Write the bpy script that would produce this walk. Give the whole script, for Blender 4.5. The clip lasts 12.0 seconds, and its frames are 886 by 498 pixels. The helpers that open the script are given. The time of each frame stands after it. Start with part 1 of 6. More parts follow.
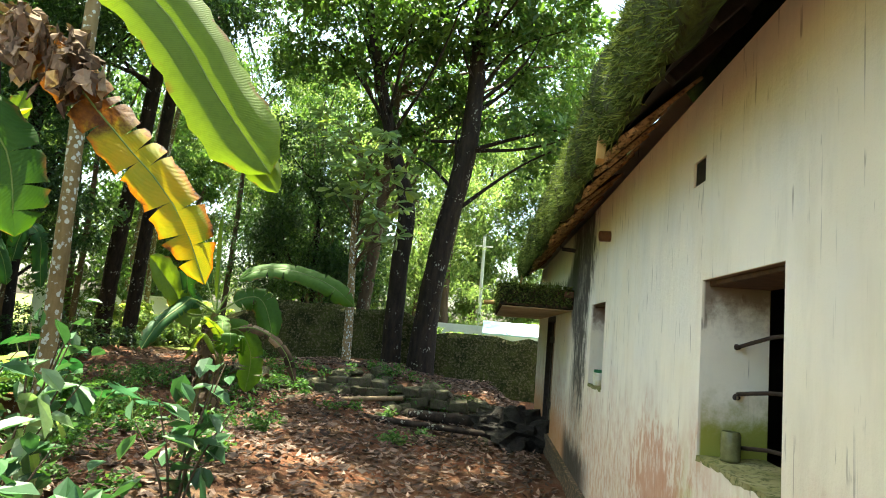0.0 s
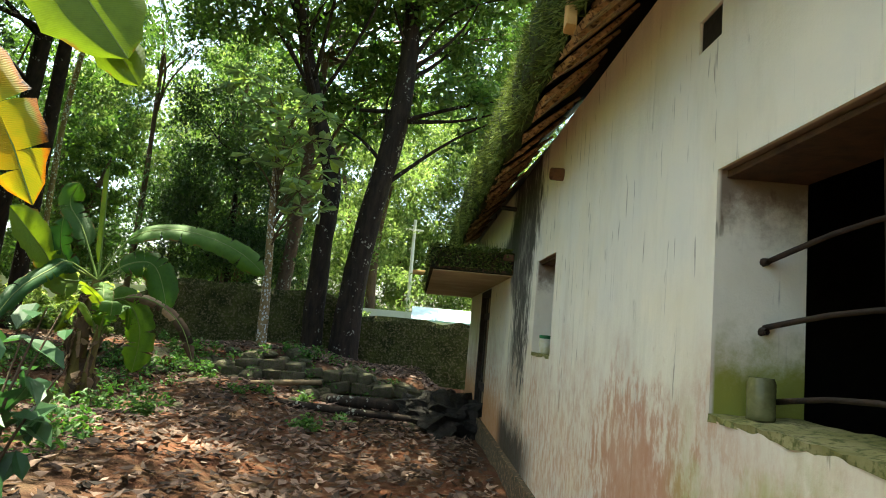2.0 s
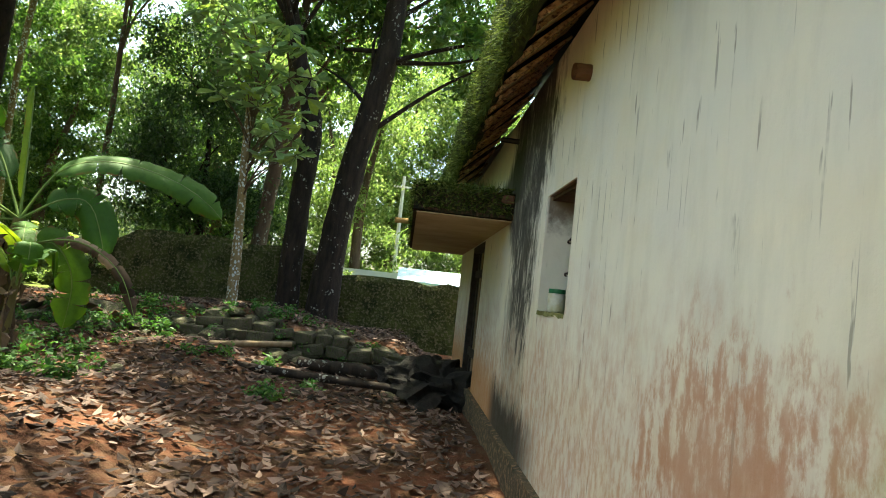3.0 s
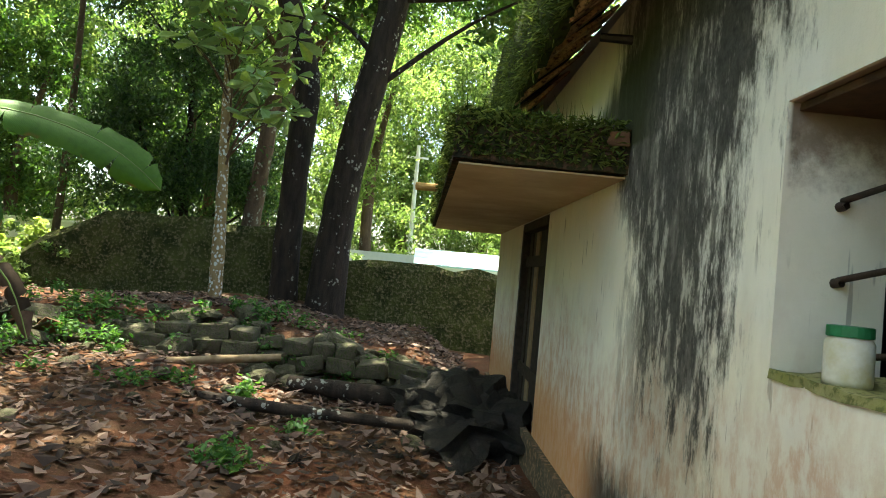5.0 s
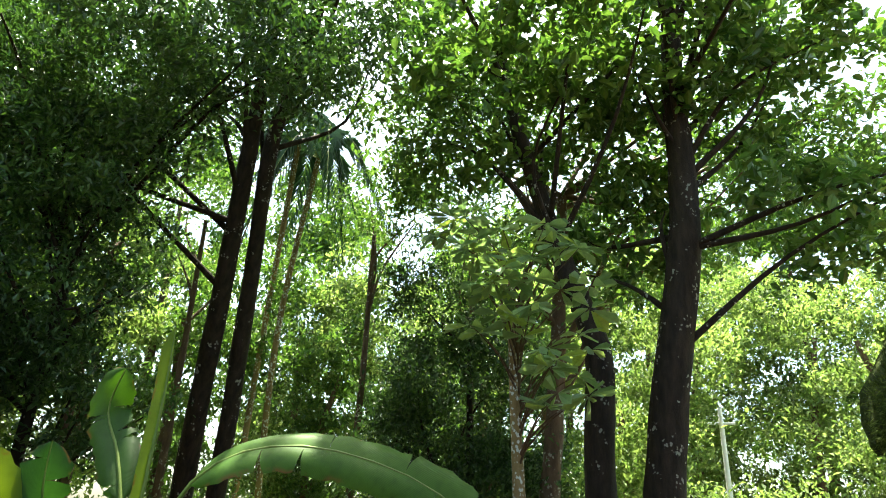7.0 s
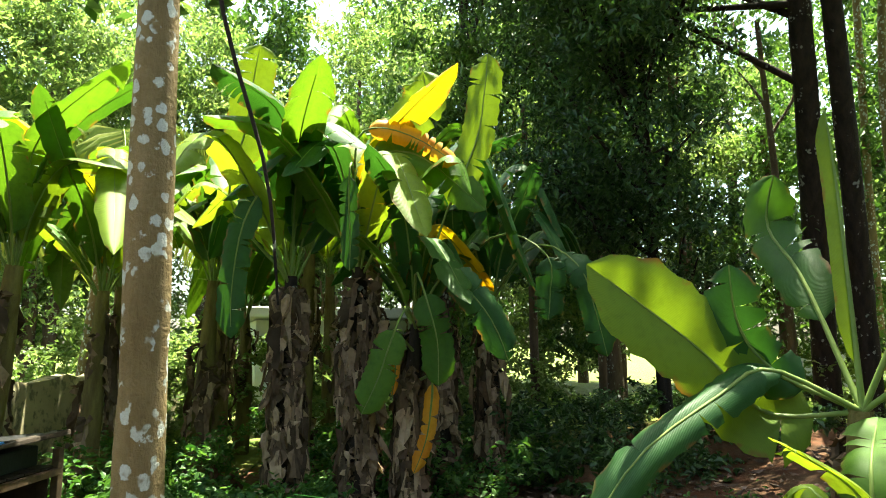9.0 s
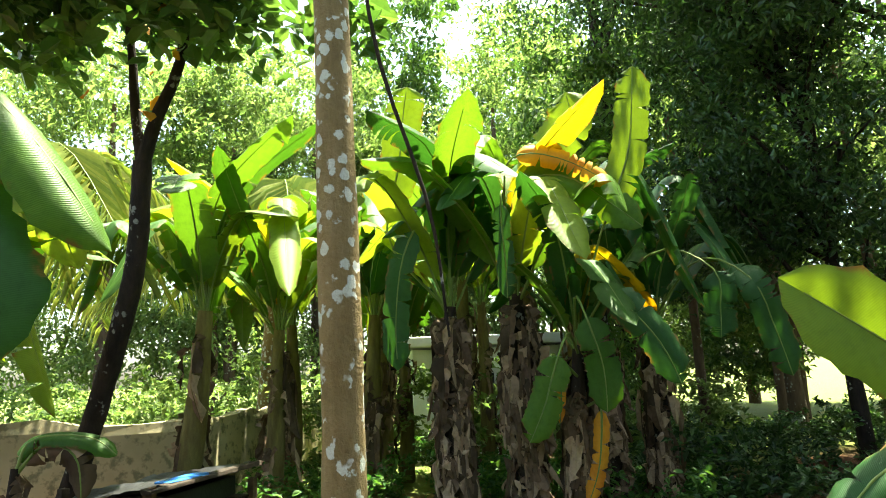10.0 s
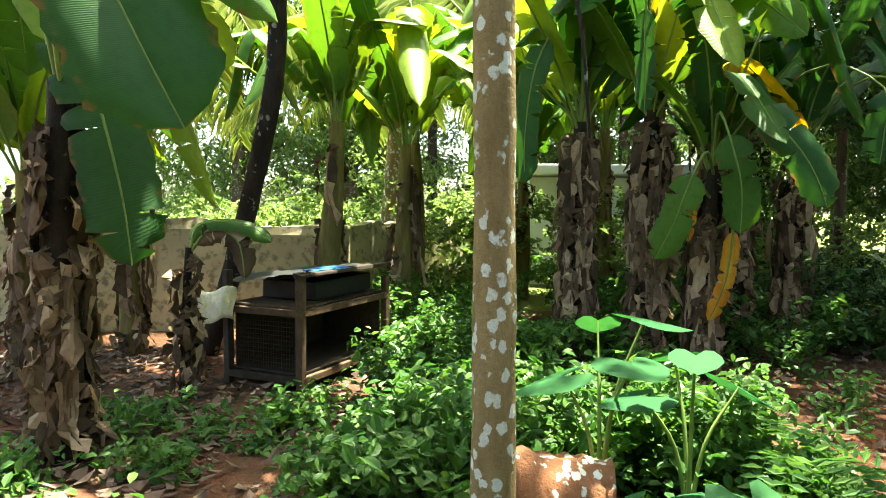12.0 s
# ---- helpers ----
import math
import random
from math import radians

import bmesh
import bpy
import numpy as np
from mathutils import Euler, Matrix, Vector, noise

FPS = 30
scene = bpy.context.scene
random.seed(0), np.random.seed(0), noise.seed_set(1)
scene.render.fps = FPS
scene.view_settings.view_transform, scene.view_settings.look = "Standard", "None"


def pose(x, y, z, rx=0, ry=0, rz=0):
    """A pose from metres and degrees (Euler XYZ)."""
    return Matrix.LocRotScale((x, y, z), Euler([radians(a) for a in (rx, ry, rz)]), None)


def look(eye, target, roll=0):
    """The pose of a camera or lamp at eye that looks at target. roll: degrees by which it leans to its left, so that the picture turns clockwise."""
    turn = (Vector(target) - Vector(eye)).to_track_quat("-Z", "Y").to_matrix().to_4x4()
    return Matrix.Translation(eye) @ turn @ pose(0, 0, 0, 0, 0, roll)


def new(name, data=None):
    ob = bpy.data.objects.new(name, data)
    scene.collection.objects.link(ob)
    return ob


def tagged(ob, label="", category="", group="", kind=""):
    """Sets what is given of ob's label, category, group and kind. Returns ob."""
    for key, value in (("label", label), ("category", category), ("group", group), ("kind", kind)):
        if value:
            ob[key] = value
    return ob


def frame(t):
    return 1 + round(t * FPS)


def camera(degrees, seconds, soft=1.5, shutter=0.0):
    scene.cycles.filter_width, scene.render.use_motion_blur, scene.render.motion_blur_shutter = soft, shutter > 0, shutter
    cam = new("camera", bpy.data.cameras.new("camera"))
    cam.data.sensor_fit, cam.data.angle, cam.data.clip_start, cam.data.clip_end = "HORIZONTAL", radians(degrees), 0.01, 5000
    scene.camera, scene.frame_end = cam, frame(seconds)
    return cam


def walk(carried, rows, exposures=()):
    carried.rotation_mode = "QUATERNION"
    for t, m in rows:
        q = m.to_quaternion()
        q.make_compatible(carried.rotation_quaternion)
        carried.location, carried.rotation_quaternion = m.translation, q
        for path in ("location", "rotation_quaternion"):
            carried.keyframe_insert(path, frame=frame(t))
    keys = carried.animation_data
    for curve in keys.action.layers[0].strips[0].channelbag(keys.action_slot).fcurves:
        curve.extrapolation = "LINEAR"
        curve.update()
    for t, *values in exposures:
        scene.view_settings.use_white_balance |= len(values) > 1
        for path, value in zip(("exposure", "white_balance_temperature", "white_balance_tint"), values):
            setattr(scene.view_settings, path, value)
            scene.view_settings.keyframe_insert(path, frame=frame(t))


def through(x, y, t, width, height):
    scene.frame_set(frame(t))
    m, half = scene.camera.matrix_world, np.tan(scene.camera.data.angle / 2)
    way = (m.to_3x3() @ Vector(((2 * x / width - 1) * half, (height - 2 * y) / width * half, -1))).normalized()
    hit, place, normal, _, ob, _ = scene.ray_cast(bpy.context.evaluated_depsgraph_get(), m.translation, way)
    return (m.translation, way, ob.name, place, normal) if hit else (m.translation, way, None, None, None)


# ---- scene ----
cam = camera(68.5, 12.0, soft=1.0)
PATH = [
    (0, (0.062, -0.123, 1.794), (-0.091, 1.857, 2.035), 4.8),
    (0.5, (-0.086, -0.187, 2.024), (-0.11, 1.735, 2.575), 3.2),
    (1, (-0.028, 0.038, 1.992), (-0.119, 1.932, 2.628), 3.2),
    (1.5, (0.135, 0.546, 1.728), (0.116, 2.507, 2.123), 4.3),
    (2, (0.102, 1.019, 1.481), (0.162, 3.003, 1.726), 5.1),
    (2.5, (0.088, 1.572, 1.42), (0.168, 3.561, 1.612), 5.7),
    (3, (0.217, 2.321, 1.377), (0.316, 4.314, 1.523), 6.3),
    (4.8, (0.188, 4.703, 1.53), (0.265, 6.701, 1.584), 5.6),
    (5, (0.075, 4.941, 1.553), (0.142, 6.938, 1.626), 5.2),
    (5.5, (-0.19, 5.513, 1.718), (-0.194, 7.501, 1.936), 4.6),
    (6, (-0.337, 6.034, 1.993), (-0.499, 7.984, 2.407), 2.2),
    (6.5, (-0.754, 6.33, 1.997), (-1.124, 8.196, 2.615), 1.7),
    (6.9, (-0.950, 6.500, 2.03), (-1.550, 8.236, 2.823), 2.5),
    (7.5, (-1.101, 6.500, 2.18), (-2.174, 8.008, 2.938), 4.2),
    (7.7, (-1.15, 6.560, 2.20), (-2.389, 7.959, 2.914), 3.8),
    (9.3, (-1.943, 6.789, 2.038), (-3.847, 7.356, 2.261), -1.5),
    (9.5, (-1.946, 6.741, 2.035), (-3.875, 7.217, 2.261), -1.8),
    (10, (-1.921, 6.642, 2.087), (-3.864, 6.935, 2.462), -2.6),
    (10.5, (-1.854, 6.567, 2.169), (-3.779, 6.717, 2.689), -2.9),
    (11, (-1.884, 6.525, 2.08), (-3.853, 6.624, 2.42), -0.3),
    (11.5, (-1.92, 6.493, 1.95), (-3.919, 6.526, 2.009), 0.1),
    (12, (-1.916, 6.467, 1.856), (-3.912, 6.421, 1.741), 0.3),
]
KELVIN, TINT = 7050, -4
STOPS = ((0, 2.9), (1.2, 2.65), (2, 2.5), (3, 2.6), (5, 2.95), (5.5, 3.2), (6, 3.4), (6.6, 3.2), (7.5, 2.4), (9.3, 2.95), (10.5, 3.05), (12, 3.3))

walk(cam, [(t, look(e, g, r)) for t, e, g, r in PATH], exposures=[(t, s, KELVIN, TINT) for t, s in STOPS])

# ---- sky and sun ----
SUN = Vector((-0.20, 0.24, 1.40)).normalized()
world = bpy.data.worlds.new("sky")
scene.world = world
world.use_nodes = True
wn = world.node_tree
sky = wn.nodes.new("ShaderNodeTexSky")
sky.sky_type = "NISHITA"
sky.sun_disc = False
sky.sun_elevation = math.asin(SUN.z)
sky.sun_rotation = math.atan2(SUN.x, SUN.y)
sky.dust_density = 4.0
sky.air_density = 1.0
wn.links.new(sky.outputs[0], wn.nodes["Background"].inputs[0])
wn.nodes["Background"].inputs[1].default_value = 0.11
sun = new("sun", bpy.data.lights.new("sun", "SUN"))
sun.data.energy, sun.data.angle, sun.data.color = 5.0, radians(0.6), (1.0, 0.95, 0.84)
sun.matrix_world = look((0, 0, 40), Vector((0, 0, 40)) - SUN)

R = np.random.RandomState(7)


# ---- materials ----
class Mat:
    """A small node material builder."""

    def __init__(self, name, rough=0.8, spec=0.3):
        self.m = bpy.data.materials.new(name)
        self.m.use_nodes = True
        self.t = self.m.node_tree
        self.b = self.t.nodes["Principled BSDF"]
        self.b.inputs["Roughness"].default_value = rough
        self.b.inputs["Specular IOR Level"].default_value = spec
        self.co = self.t.nodes.new("ShaderNodeTexCoord").outputs["Object"]

    def node(self, kind, **vals):
        n = self.t.nodes.new(kind)
        for k, v in vals.items():
            n.inputs[k.replace("_", " ")].default_value = v
        return n

    def link(self, a, b):
        self.t.links.new(a, b)

    def coords(self, sx=1.0, sy=1.0, sz=1.0):
        n = self.node("ShaderNodeMapping")
        n.inputs["Scale"].default_value = (sx, sy, sz)
        self.link(self.co, n.inputs["Vector"])
        return n.outputs[0]

    def noise(self, scale, detail=5.0, rough=0.6, co=None):
        n = self.node("ShaderNodeTexNoise", Scale=scale, Detail=detail, Roughness=rough)
        self.link(co or self.co, n.inputs["Vector"])
        return n.outputs["Fac"]

    def ramp(self, fac, *stops):
        n = self.t.nodes.new("ShaderNodeValToRGB")
        e = n.color_ramp.elements
        while len(e) < len(stops):
            e.new(0.5)
        for el, (p, c) in zip(e, stops):
            el.position = p
            el.color = (*c, 1) if isinstance(c, tuple) else (c, c, c, 1)
        self.link(fac, n.inputs[0])
        return n.outputs[0]

    def mix(self, fac, a, b, kind="MIX"):
        n = self.t.nodes.new("ShaderNodeMix")
        n.data_type, n.blend_type = "RGBA", kind
        for i, v in ((0, fac), (6, a), (7, b)):
            if hasattr(v, "links"):
                self.link(v, n.inputs[i])
            elif isinstance(v, tuple):
                n.inputs[i].default_value = (*v, 1)
            else:
                n.inputs[i].default_value = v
        return n.outputs[2]

    def math(self, op, a, b=0.0, c=0.0):
        n = self.t.nodes.new("ShaderNodeMath")
        n.operation = op
        for i, v in enumerate((a, b, c)):
            if hasattr(v, "links"):
                self.link(v, n.inputs[i])
            else:
                n.inputs[i].default_value = v
        return n.outputs[0]

    def band(self, v, a, b):
        n = self.t.nodes.new("ShaderNodeMapRange")
        n.interpolation_type = "SMOOTHSTEP"
        self.link(v, n.inputs[0])
        n.inputs[1].default_value, n.inputs[2].default_value = a, b
        return n.outputs[0]

    def colour(self, c):
        self.link(c, self.b.inputs["Base Color"])
        return self

    def bump(self, h, strength=0.4, dist=0.02):
        n = self.node("ShaderNodeBump", Strength=strength, Distance=dist)
        self.link(h, n.inputs["Height"])
        self.link(n.outputs[0], self.b.inputs["Normal"])
        return self

    def axes(self):
        n = self.t.nodes.new("ShaderNodeSeparateXYZ")
        self.link(self.co, n.inputs[0])
        return n.outputs


def simple(name, c0, c1, scale=6.0, rough=0.85, bump=0.4, dist=0.015, c2=None, spec=0.25):
    m = Mat(name, rough, spec)
    a = m.noise(scale)
    b = m.noise(scale * 7, 4.0)
    c = m.mix(m.ramp(a, (0.35, 0.0), (0.65, 1.0)), c0, c1)
    if c2:
        c = m.mix(m.ramp(b, (0.5, 0.0), (0.62, 1.0)), c, c2)
    else:
        c = m.mix(m.math("MULTIPLY", b, 0.5), c, tuple(v * 0.55 for v in c0))
    m.colour(c)
    m.bump(m.math("ADD", a, m.math("MULTIPLY", b, 0.6)), bump, dist)
    return m.m


def leafy(name, cols, rough=0.45, through=0.45, spec=0.4, island=True, veins=False):
    """Foliage: varied per leaf, letting light through."""
    m = Mat(name, rough, spec)
    if island:
        r = m.t.nodes.new("ShaderNodeNewGeometry").outputs["Random Per Island"]
    else:
        r = m.t.nodes.new("ShaderNodeObjectInfo").outputs["Random"]
    n = len(cols)
    c = m.ramp(r, *[((i + 0.5) / n, k) for i, k in enumerate(cols)])
    big = m.noise(0.8, 3.0)
    c = m.mix(m.ramp(big, (0.35, 0.0), (0.7, 0.35)), c, tuple(v * 1.25 for v in cols[-1]))
    fine = m.noise(18.0, 4.0)
    c = m.mix(m.ramp(fine, (0.45, 0.0), (0.75, 0.4)), c, tuple(v * 0.6 for v in cols[0]))
    m.colour(c)
    tr = m.t.nodes.new("ShaderNodeBsdfTranslucent")
    g = m.mix(1.0, c, (1.10, 1.15, 0.65), "MULTIPLY")
    m.link(g, tr.inputs["Color"])
    mx = m.t.nodes.new("ShaderNodeMixShader")
    mx.inputs[0].default_value = through
    m.link(m.b.outputs[0], mx.inputs[1])
    m.link(tr.outputs[0], mx.inputs[2])
    m.link(mx.outputs[0], m.t.nodes["Material Output"].inputs["Surface"])
    if veins:
        uv = m.t.nodes.new("ShaderNodeUVMap").outputs[0]
        w = m.node("ShaderNodeTexWave", Scale=15.0, Distortion=1.5, Detail=2.0)
        m.link(uv, w.inputs["Vector"])
        sp = m.t.nodes.new("ShaderNodeSeparateXYZ")
        m.link(uv, sp.inputs[0])
        pale = m.math("MULTIPLY", w.outputs["Fac"], 0.10)
        edge = m.math("MULTIPLY", m.band(sp.outputs[1], 0.80, 1.0), m.band(m.noise(7.0, 4.0), 0.5, 0.62))
        c2 = m.mix(pale, c, tuple(v * 1.5 for v in cols[-1]))
        c2 = m.mix(edge, c2, (0.16, 0.09, 0.03))
        m.colour(c2)
        m.link(m.mix(1.0, c2, (1.28, 1.15, 0.45), "MULTIPLY"), tr.inputs["Color"])
        m.bump(w.outputs["Fac"], 0.22, 0.010)
    return m.m


def wall_paint():
    m = Mat("lime_washed_plaster", 0.9, 0.15)
    x, y, z = m.axes()[0], m.axes()[1], m.axes()[2]
    streak = m.noise(2.2, 6.0, 0.65, m.coords(1, 2.6, 0.6))
    blot = m.noise(1.6, 6.0, 0.6)
    fine = m.noise(30.0, 5.0, 0.7)
    c = m.mix(m.ramp(blot, (0.3, 0.0), (0.7, 1.0)), (0.76, 0.72, 0.58), (0.66, 0.66, 0.59))
    c = m.mix(m.ramp(streak, (0.5, 0.0), (0.75, 0.40)), c, (0.47, 0.46, 0.38))
    # faint patches of older, yellower wash
    c = m.mix(m.ramp(m.noise(0.7, 4.0), (0.48, 0.0), (0.62, 0.35)), c, (0.62, 0.54, 0.34))
    # small dark vertical nicks and drips
    nick = m.noise(15.0, 3.0, 0.5, m.coords(1, 1.6, 0.22))
    c = m.mix(m.math("MULTIPLY", m.ramp(nick, (0.66, 0.0), (0.70, 0.6)), m.band(m.noise(1.3), 0.44, 0.56)), c, (0.14, 0.13, 0.10))
    thin = m.noise(30.0, 2.0, 0.5, m.coords(1, 1.6, 0.05))
    c = m.mix(m.math("MULTIPLY", m.ramp(thin, (0.66, 0.0), (0.70, 0.6)), m.band(m.noise(2.0), 0.48, 0.6)), c, (0.20, 0.19, 0.16))
    # splashed laterite mud low on the wall
    low = m.band(m.math("SUBTRACT", m.math("ADD", m.math("MULTIPLY", blot, 1.7), 0.62), z), -0.15, 0.65)
    rub = m.ramp(m.noise(14.0, 5.0, 0.7, m.coords(1, 1, 0.5)), (0.42, 0.0), (0.6, 1.0))
    c = m.mix(m.math("MULTIPLY", low, m.math("ADD", m.math("MULTIPLY", rub, 0.5), 0.20)), c, (0.46, 0.24, 0.13))
    foot = m.math("MULTIPLY", m.band(m.math("ADD", z, m.math("MULTIPLY", streak, -0.6)), 0.75, 0.15), m.band(y, 8.3, 8.7))
    c = m.mix(m.math("MULTIPLY", foot, 0.75), c, (0.50, 0.22, 0.07))
    dy, dz = m.math("SUBTRACT", y, 4.1), m.math("SUBTRACT", z, 0.75)
    blob = m.math("ADD", m.math("MULTIPLY", dy, dy), m.math("MULTIPLY", m.math("MULTIPLY", dz, dz), 1.3))
    rag = m.math("ADD", m.math("MULTIPLY", m.noise(5.0, 6.0, 0.75, m.coords(1, 1.5, 0.45)), 1.3), m.math("MULTIPLY", rub, 0.35))
    blob = m.math("ADD", blob, m.math("SUBTRACT", 0.85, rag))
    c = m.mix(m.math("MULTIPLY", m.band(blob, 0.62, 0.10), 0.72), c, (0.42, 0.20, 0.11))
    # green algae under the sills
    alg = m.ramp(m.noise(2.4, 5.0), (0.46, 0.0), (0.64, 0.8))
    c = m.mix(m.math("MULTIPLY", alg, m.math("MULTIPLY", m.band(z, 1.45, 1.1), m.band(y, 3.75, 3.35))), c, (0.33, 0.34, 0.08))
    # reveals: algae at the foot, dark brown towards the head
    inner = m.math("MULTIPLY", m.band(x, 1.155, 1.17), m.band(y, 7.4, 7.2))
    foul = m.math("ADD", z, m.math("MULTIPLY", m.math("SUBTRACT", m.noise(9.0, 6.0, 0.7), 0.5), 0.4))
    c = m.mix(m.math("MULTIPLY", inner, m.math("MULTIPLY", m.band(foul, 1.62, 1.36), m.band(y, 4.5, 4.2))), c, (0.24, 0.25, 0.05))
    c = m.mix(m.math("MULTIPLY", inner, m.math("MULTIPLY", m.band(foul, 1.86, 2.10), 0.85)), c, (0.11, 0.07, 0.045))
    # black mould that ran down from the canopy's end, dense above and streaky below
    grain = m.math("ADD", m.math("MULTIPLY", m.noise(1.7, 8.0, 0.72, m.coords(1, 1.4, 0.6)), 0.5), m.math("MULTIPLY", m.noise(8.0, 7.0, 0.78, m.coords(1, 1.5, 0.42)), 0.5))
    wob = m.math("MULTIPLY", m.math("SUBTRACT", grain, 0.5), 2.2)
    edge = m.math("ADD", y, wob)
    flare = m.math("MULTIPLY", m.band(z, 2.0, 2.7), 0.35)
    near = m.band(m.math("ADD", edge, flare), 7.0, 7.35)
    far = m.band(m.math("SUBTRACT", edge, m.math("MULTIPLY", m.band(z, 1.7, 2.3), 0.45)), 8.35, 8.05)
    dens = m.math("ADD", 0.42, m.math("MULTIPLY", m.band(m.math("ADD", z, m.math("MULTIPLY", wob, 0.8)), 0.5, 1.9), 0.58))
    cut = m.math("SUBTRACT", 0.64, m.math("MULTIPLY", dens, 0.29))
    on = m.math("SMOOTH_MIN", m.math("MULTIPLY", m.math("SUBTRACT", grain, cut), 8.0), 1.0, 0.3)
    on = m.math("MULTIPLY", m.math("MULTIPLY", near, far), m.math("MAXIMUM", on, m.math("MULTIPLY", dens, 0.62)))
    black = m.mix(m.ramp(fine, (0.35, 0.0), (0.7, 1.0)), (0.007, 0.007, 0.006), (0.05, 0.05, 0.045))
    pale = m.ramp(m.noise(5.0, 7.0, 0.75, m.coords(1, 1.5, 0.5)), (0.50, 0.0), (0.66, 0.75))
    black = m.mix(pale, black, (0.15, 0.145, 0.12))
    c = m.mix(m.math("MULTIPLY", on, 0.95), c, black)
    damp = m.math("MULTIPLY", m.band(m.math("ADD", z, m.math("MULTIPLY", grain, -1.1)), 0.18, -0.08), m.math("MULTIPLY", m.band(y, 6.3, 7.2), m.band(y, 9.0, 8.4)))
    c = m.mix(m.math("MULTIPLY", damp, 0.9), c, (0.018, 0.017, 0.012))
    # mould wedge on the wall above the canopy's near end
    tri = m.math("SUBTRACT", m.math("MULTIPLY", m.math("SUBTRACT", 9.9, y), 0.40), m.math("SUBTRACT", z, 2.40))
    tri = m.math("MULTIPLY", m.band(m.math("ADD", tri, m.math("MULTIPLY", m.math("SUBTRACT", streak, 0.5), 0.5)), -0.02, 0.22), m.band(y, 7.9, 8.3))
    tri = m.math("MULTIPLY", tri, m.band(z, 2.3, 2.34))
    c = m.mix(m.math("MULTIPLY", tri, 0.92), c, (0.035, 0.040, 0.018))
    m.colour(c)
    m.bump(m.math("ADD", m.math("MULTIPLY", blot, 0.8), m.math("ADD", m.math("MULTIPLY", fine, 0.3), m.math("MULTIPLY", nick, -0.3))), 0.5, 0.02)
    return m.m


def soil():
    m = Mat("laterite_soil", 0.95, 0.1)
    a, b, c3 = m.noise(0.6, 6.0), m.noise(5.0, 6.0, 0.7), m.noise(40.0, 4.0, 0.7)
    c = m.mix(m.ramp(a, (0.4, 0.0), (0.6, 1.0)), (0.11, 0.042, 0.022), (0.06, 0.033, 0.02))
    c = m.mix(m.ramp(b, (0.45, 0.0), (0.65, 0.7)), c, (0.09, 0.06, 0.035))
    c = m.mix(m.ramp(c3, (0.55, 0.0), (0.7, 0.6)), c, (0.17, 0.09, 0.055))
    ax = m.axes()
    wild = m.math("MAXIMUM", m.band(ax[1], 17.8, 18.8), m.band(ax[0], -11.5, -13.0))
    c = m.mix(m.math("MULTIPLY", wild, m.ramp(b, (0.3, 0.6), (0.6, 1.0))), c, (0.15, 0.19, 0.05))
    m.colour(c)
    m.bump(m.math("ADD", b, m.math("MULTIPLY", c3, 0.5)), 0.8, 0.04)
    return m.m


def bark(name, c0, c1, lichen=0.0, patch=(0.62, 0.64, 0.60), scale=9.0):
    m = Mat(name, 0.9, 0.2)
    g = m.noise(scale, 6.0, 0.65, m.coords(1, 1, 0.25))
    f = m.noise(scale * 5, 4.0)
    c = m.mix(m.ramp(g, (0.35, 0.0), (0.65, 1.0)), c0, c1)
    if lichen:
        v = m.node("ShaderNodeTexVoronoi", Scale=17.0)
        m.link(m.coords(1, 1, 0.8), v.inputs["Vector"])
        spot = m.math("ADD", v.outputs["Distance"], m.math("MULTIPLY", m.noise(26.0, 4.0), 0.75))
        on = m.math("MULTIPLY", m.band(spot, 0.80, 0.72), m.band(m.noise(3.7, 4.0), 0.66 - 0.24 * lichen, 0.70 - 0.24 * lichen))
        c = m.mix(on, c, patch)
    c = m.mix(m.math("MULTIPLY", f, 0.35), c, tuple(v * 0.4 for v in c0))
    m.colour(c)
    m.bump(m.math("ADD", g, m.math("MULTIPLY", f, 0.4)), 0.8, 0.03)
    return m.m


M_WALL = wall_paint()
M_SOIL = soil()
M_MOSS = simple("roof_moss", (0.028, 0.042, 0.012), (0.06, 0.08, 0.022), 3.0, 0.95, 0.9, 0.06, (0.025, 0.03, 0.015), 0.1)
M_MOSSTUFT = leafy("moss_grass", [(0.024, 0.042, 0.010), (0.062, 0.095, 0.024), (0.16, 0.20, 0.06)], 0.85, 0.3, 0.1)
M_MOSSCON = simple("mossy_concrete", (0.018, 0.018, 0.013), (0.04, 0.045, 0.018), 4.0, 0.95, 0.8, 0.04, (0.09, 0.055, 0.035), 0.1)
M_SOFFIT = simple("stained_soffit_plaster", (0.58, 0.47, 0.28), (0.42, 0.32, 0.18), 2.5, 0.9, 0.3, 0.01)
M_PLINTH = simple("damp_plinth", (0.05, 0.045, 0.03), (0.10, 0.075, 0.045), 3.0, 0.9, 0.6, 0.03, (0.22, 0.14, 0.08))
M_YARDWALL = simple("mossy_laterite_wall", (0.02, 0.026, 0.010), (0.065, 0.072, 0.022), 2.6, 0.95, 0.9, 0.06, (0.12, 0.105, 0.06), 0.1)
M_CREAM = simple("weathered_cream_wall", (0.42, 0.36, 0.22), (0.30, 0.26, 0.16), 1.2, 0.9, 0.3, 0.01, (0.16, 0.15, 0.09))
M_STONE = simple("mossy_rubble", (0.040, 0.036, 0.022), (0.095, 0.078, 0.055), 5.0, 0.95, 0.9, 0.04, (0.055, 0.065, 0.02))
# near-black for eave and vent: their shade is put into the colour
M_SHADEBLK = simple("shade_black_underside", (0.012, 0.010, 0.008), (0.03, 0.024, 0.018), 8.0, 0.9, 0.5, 0.01)
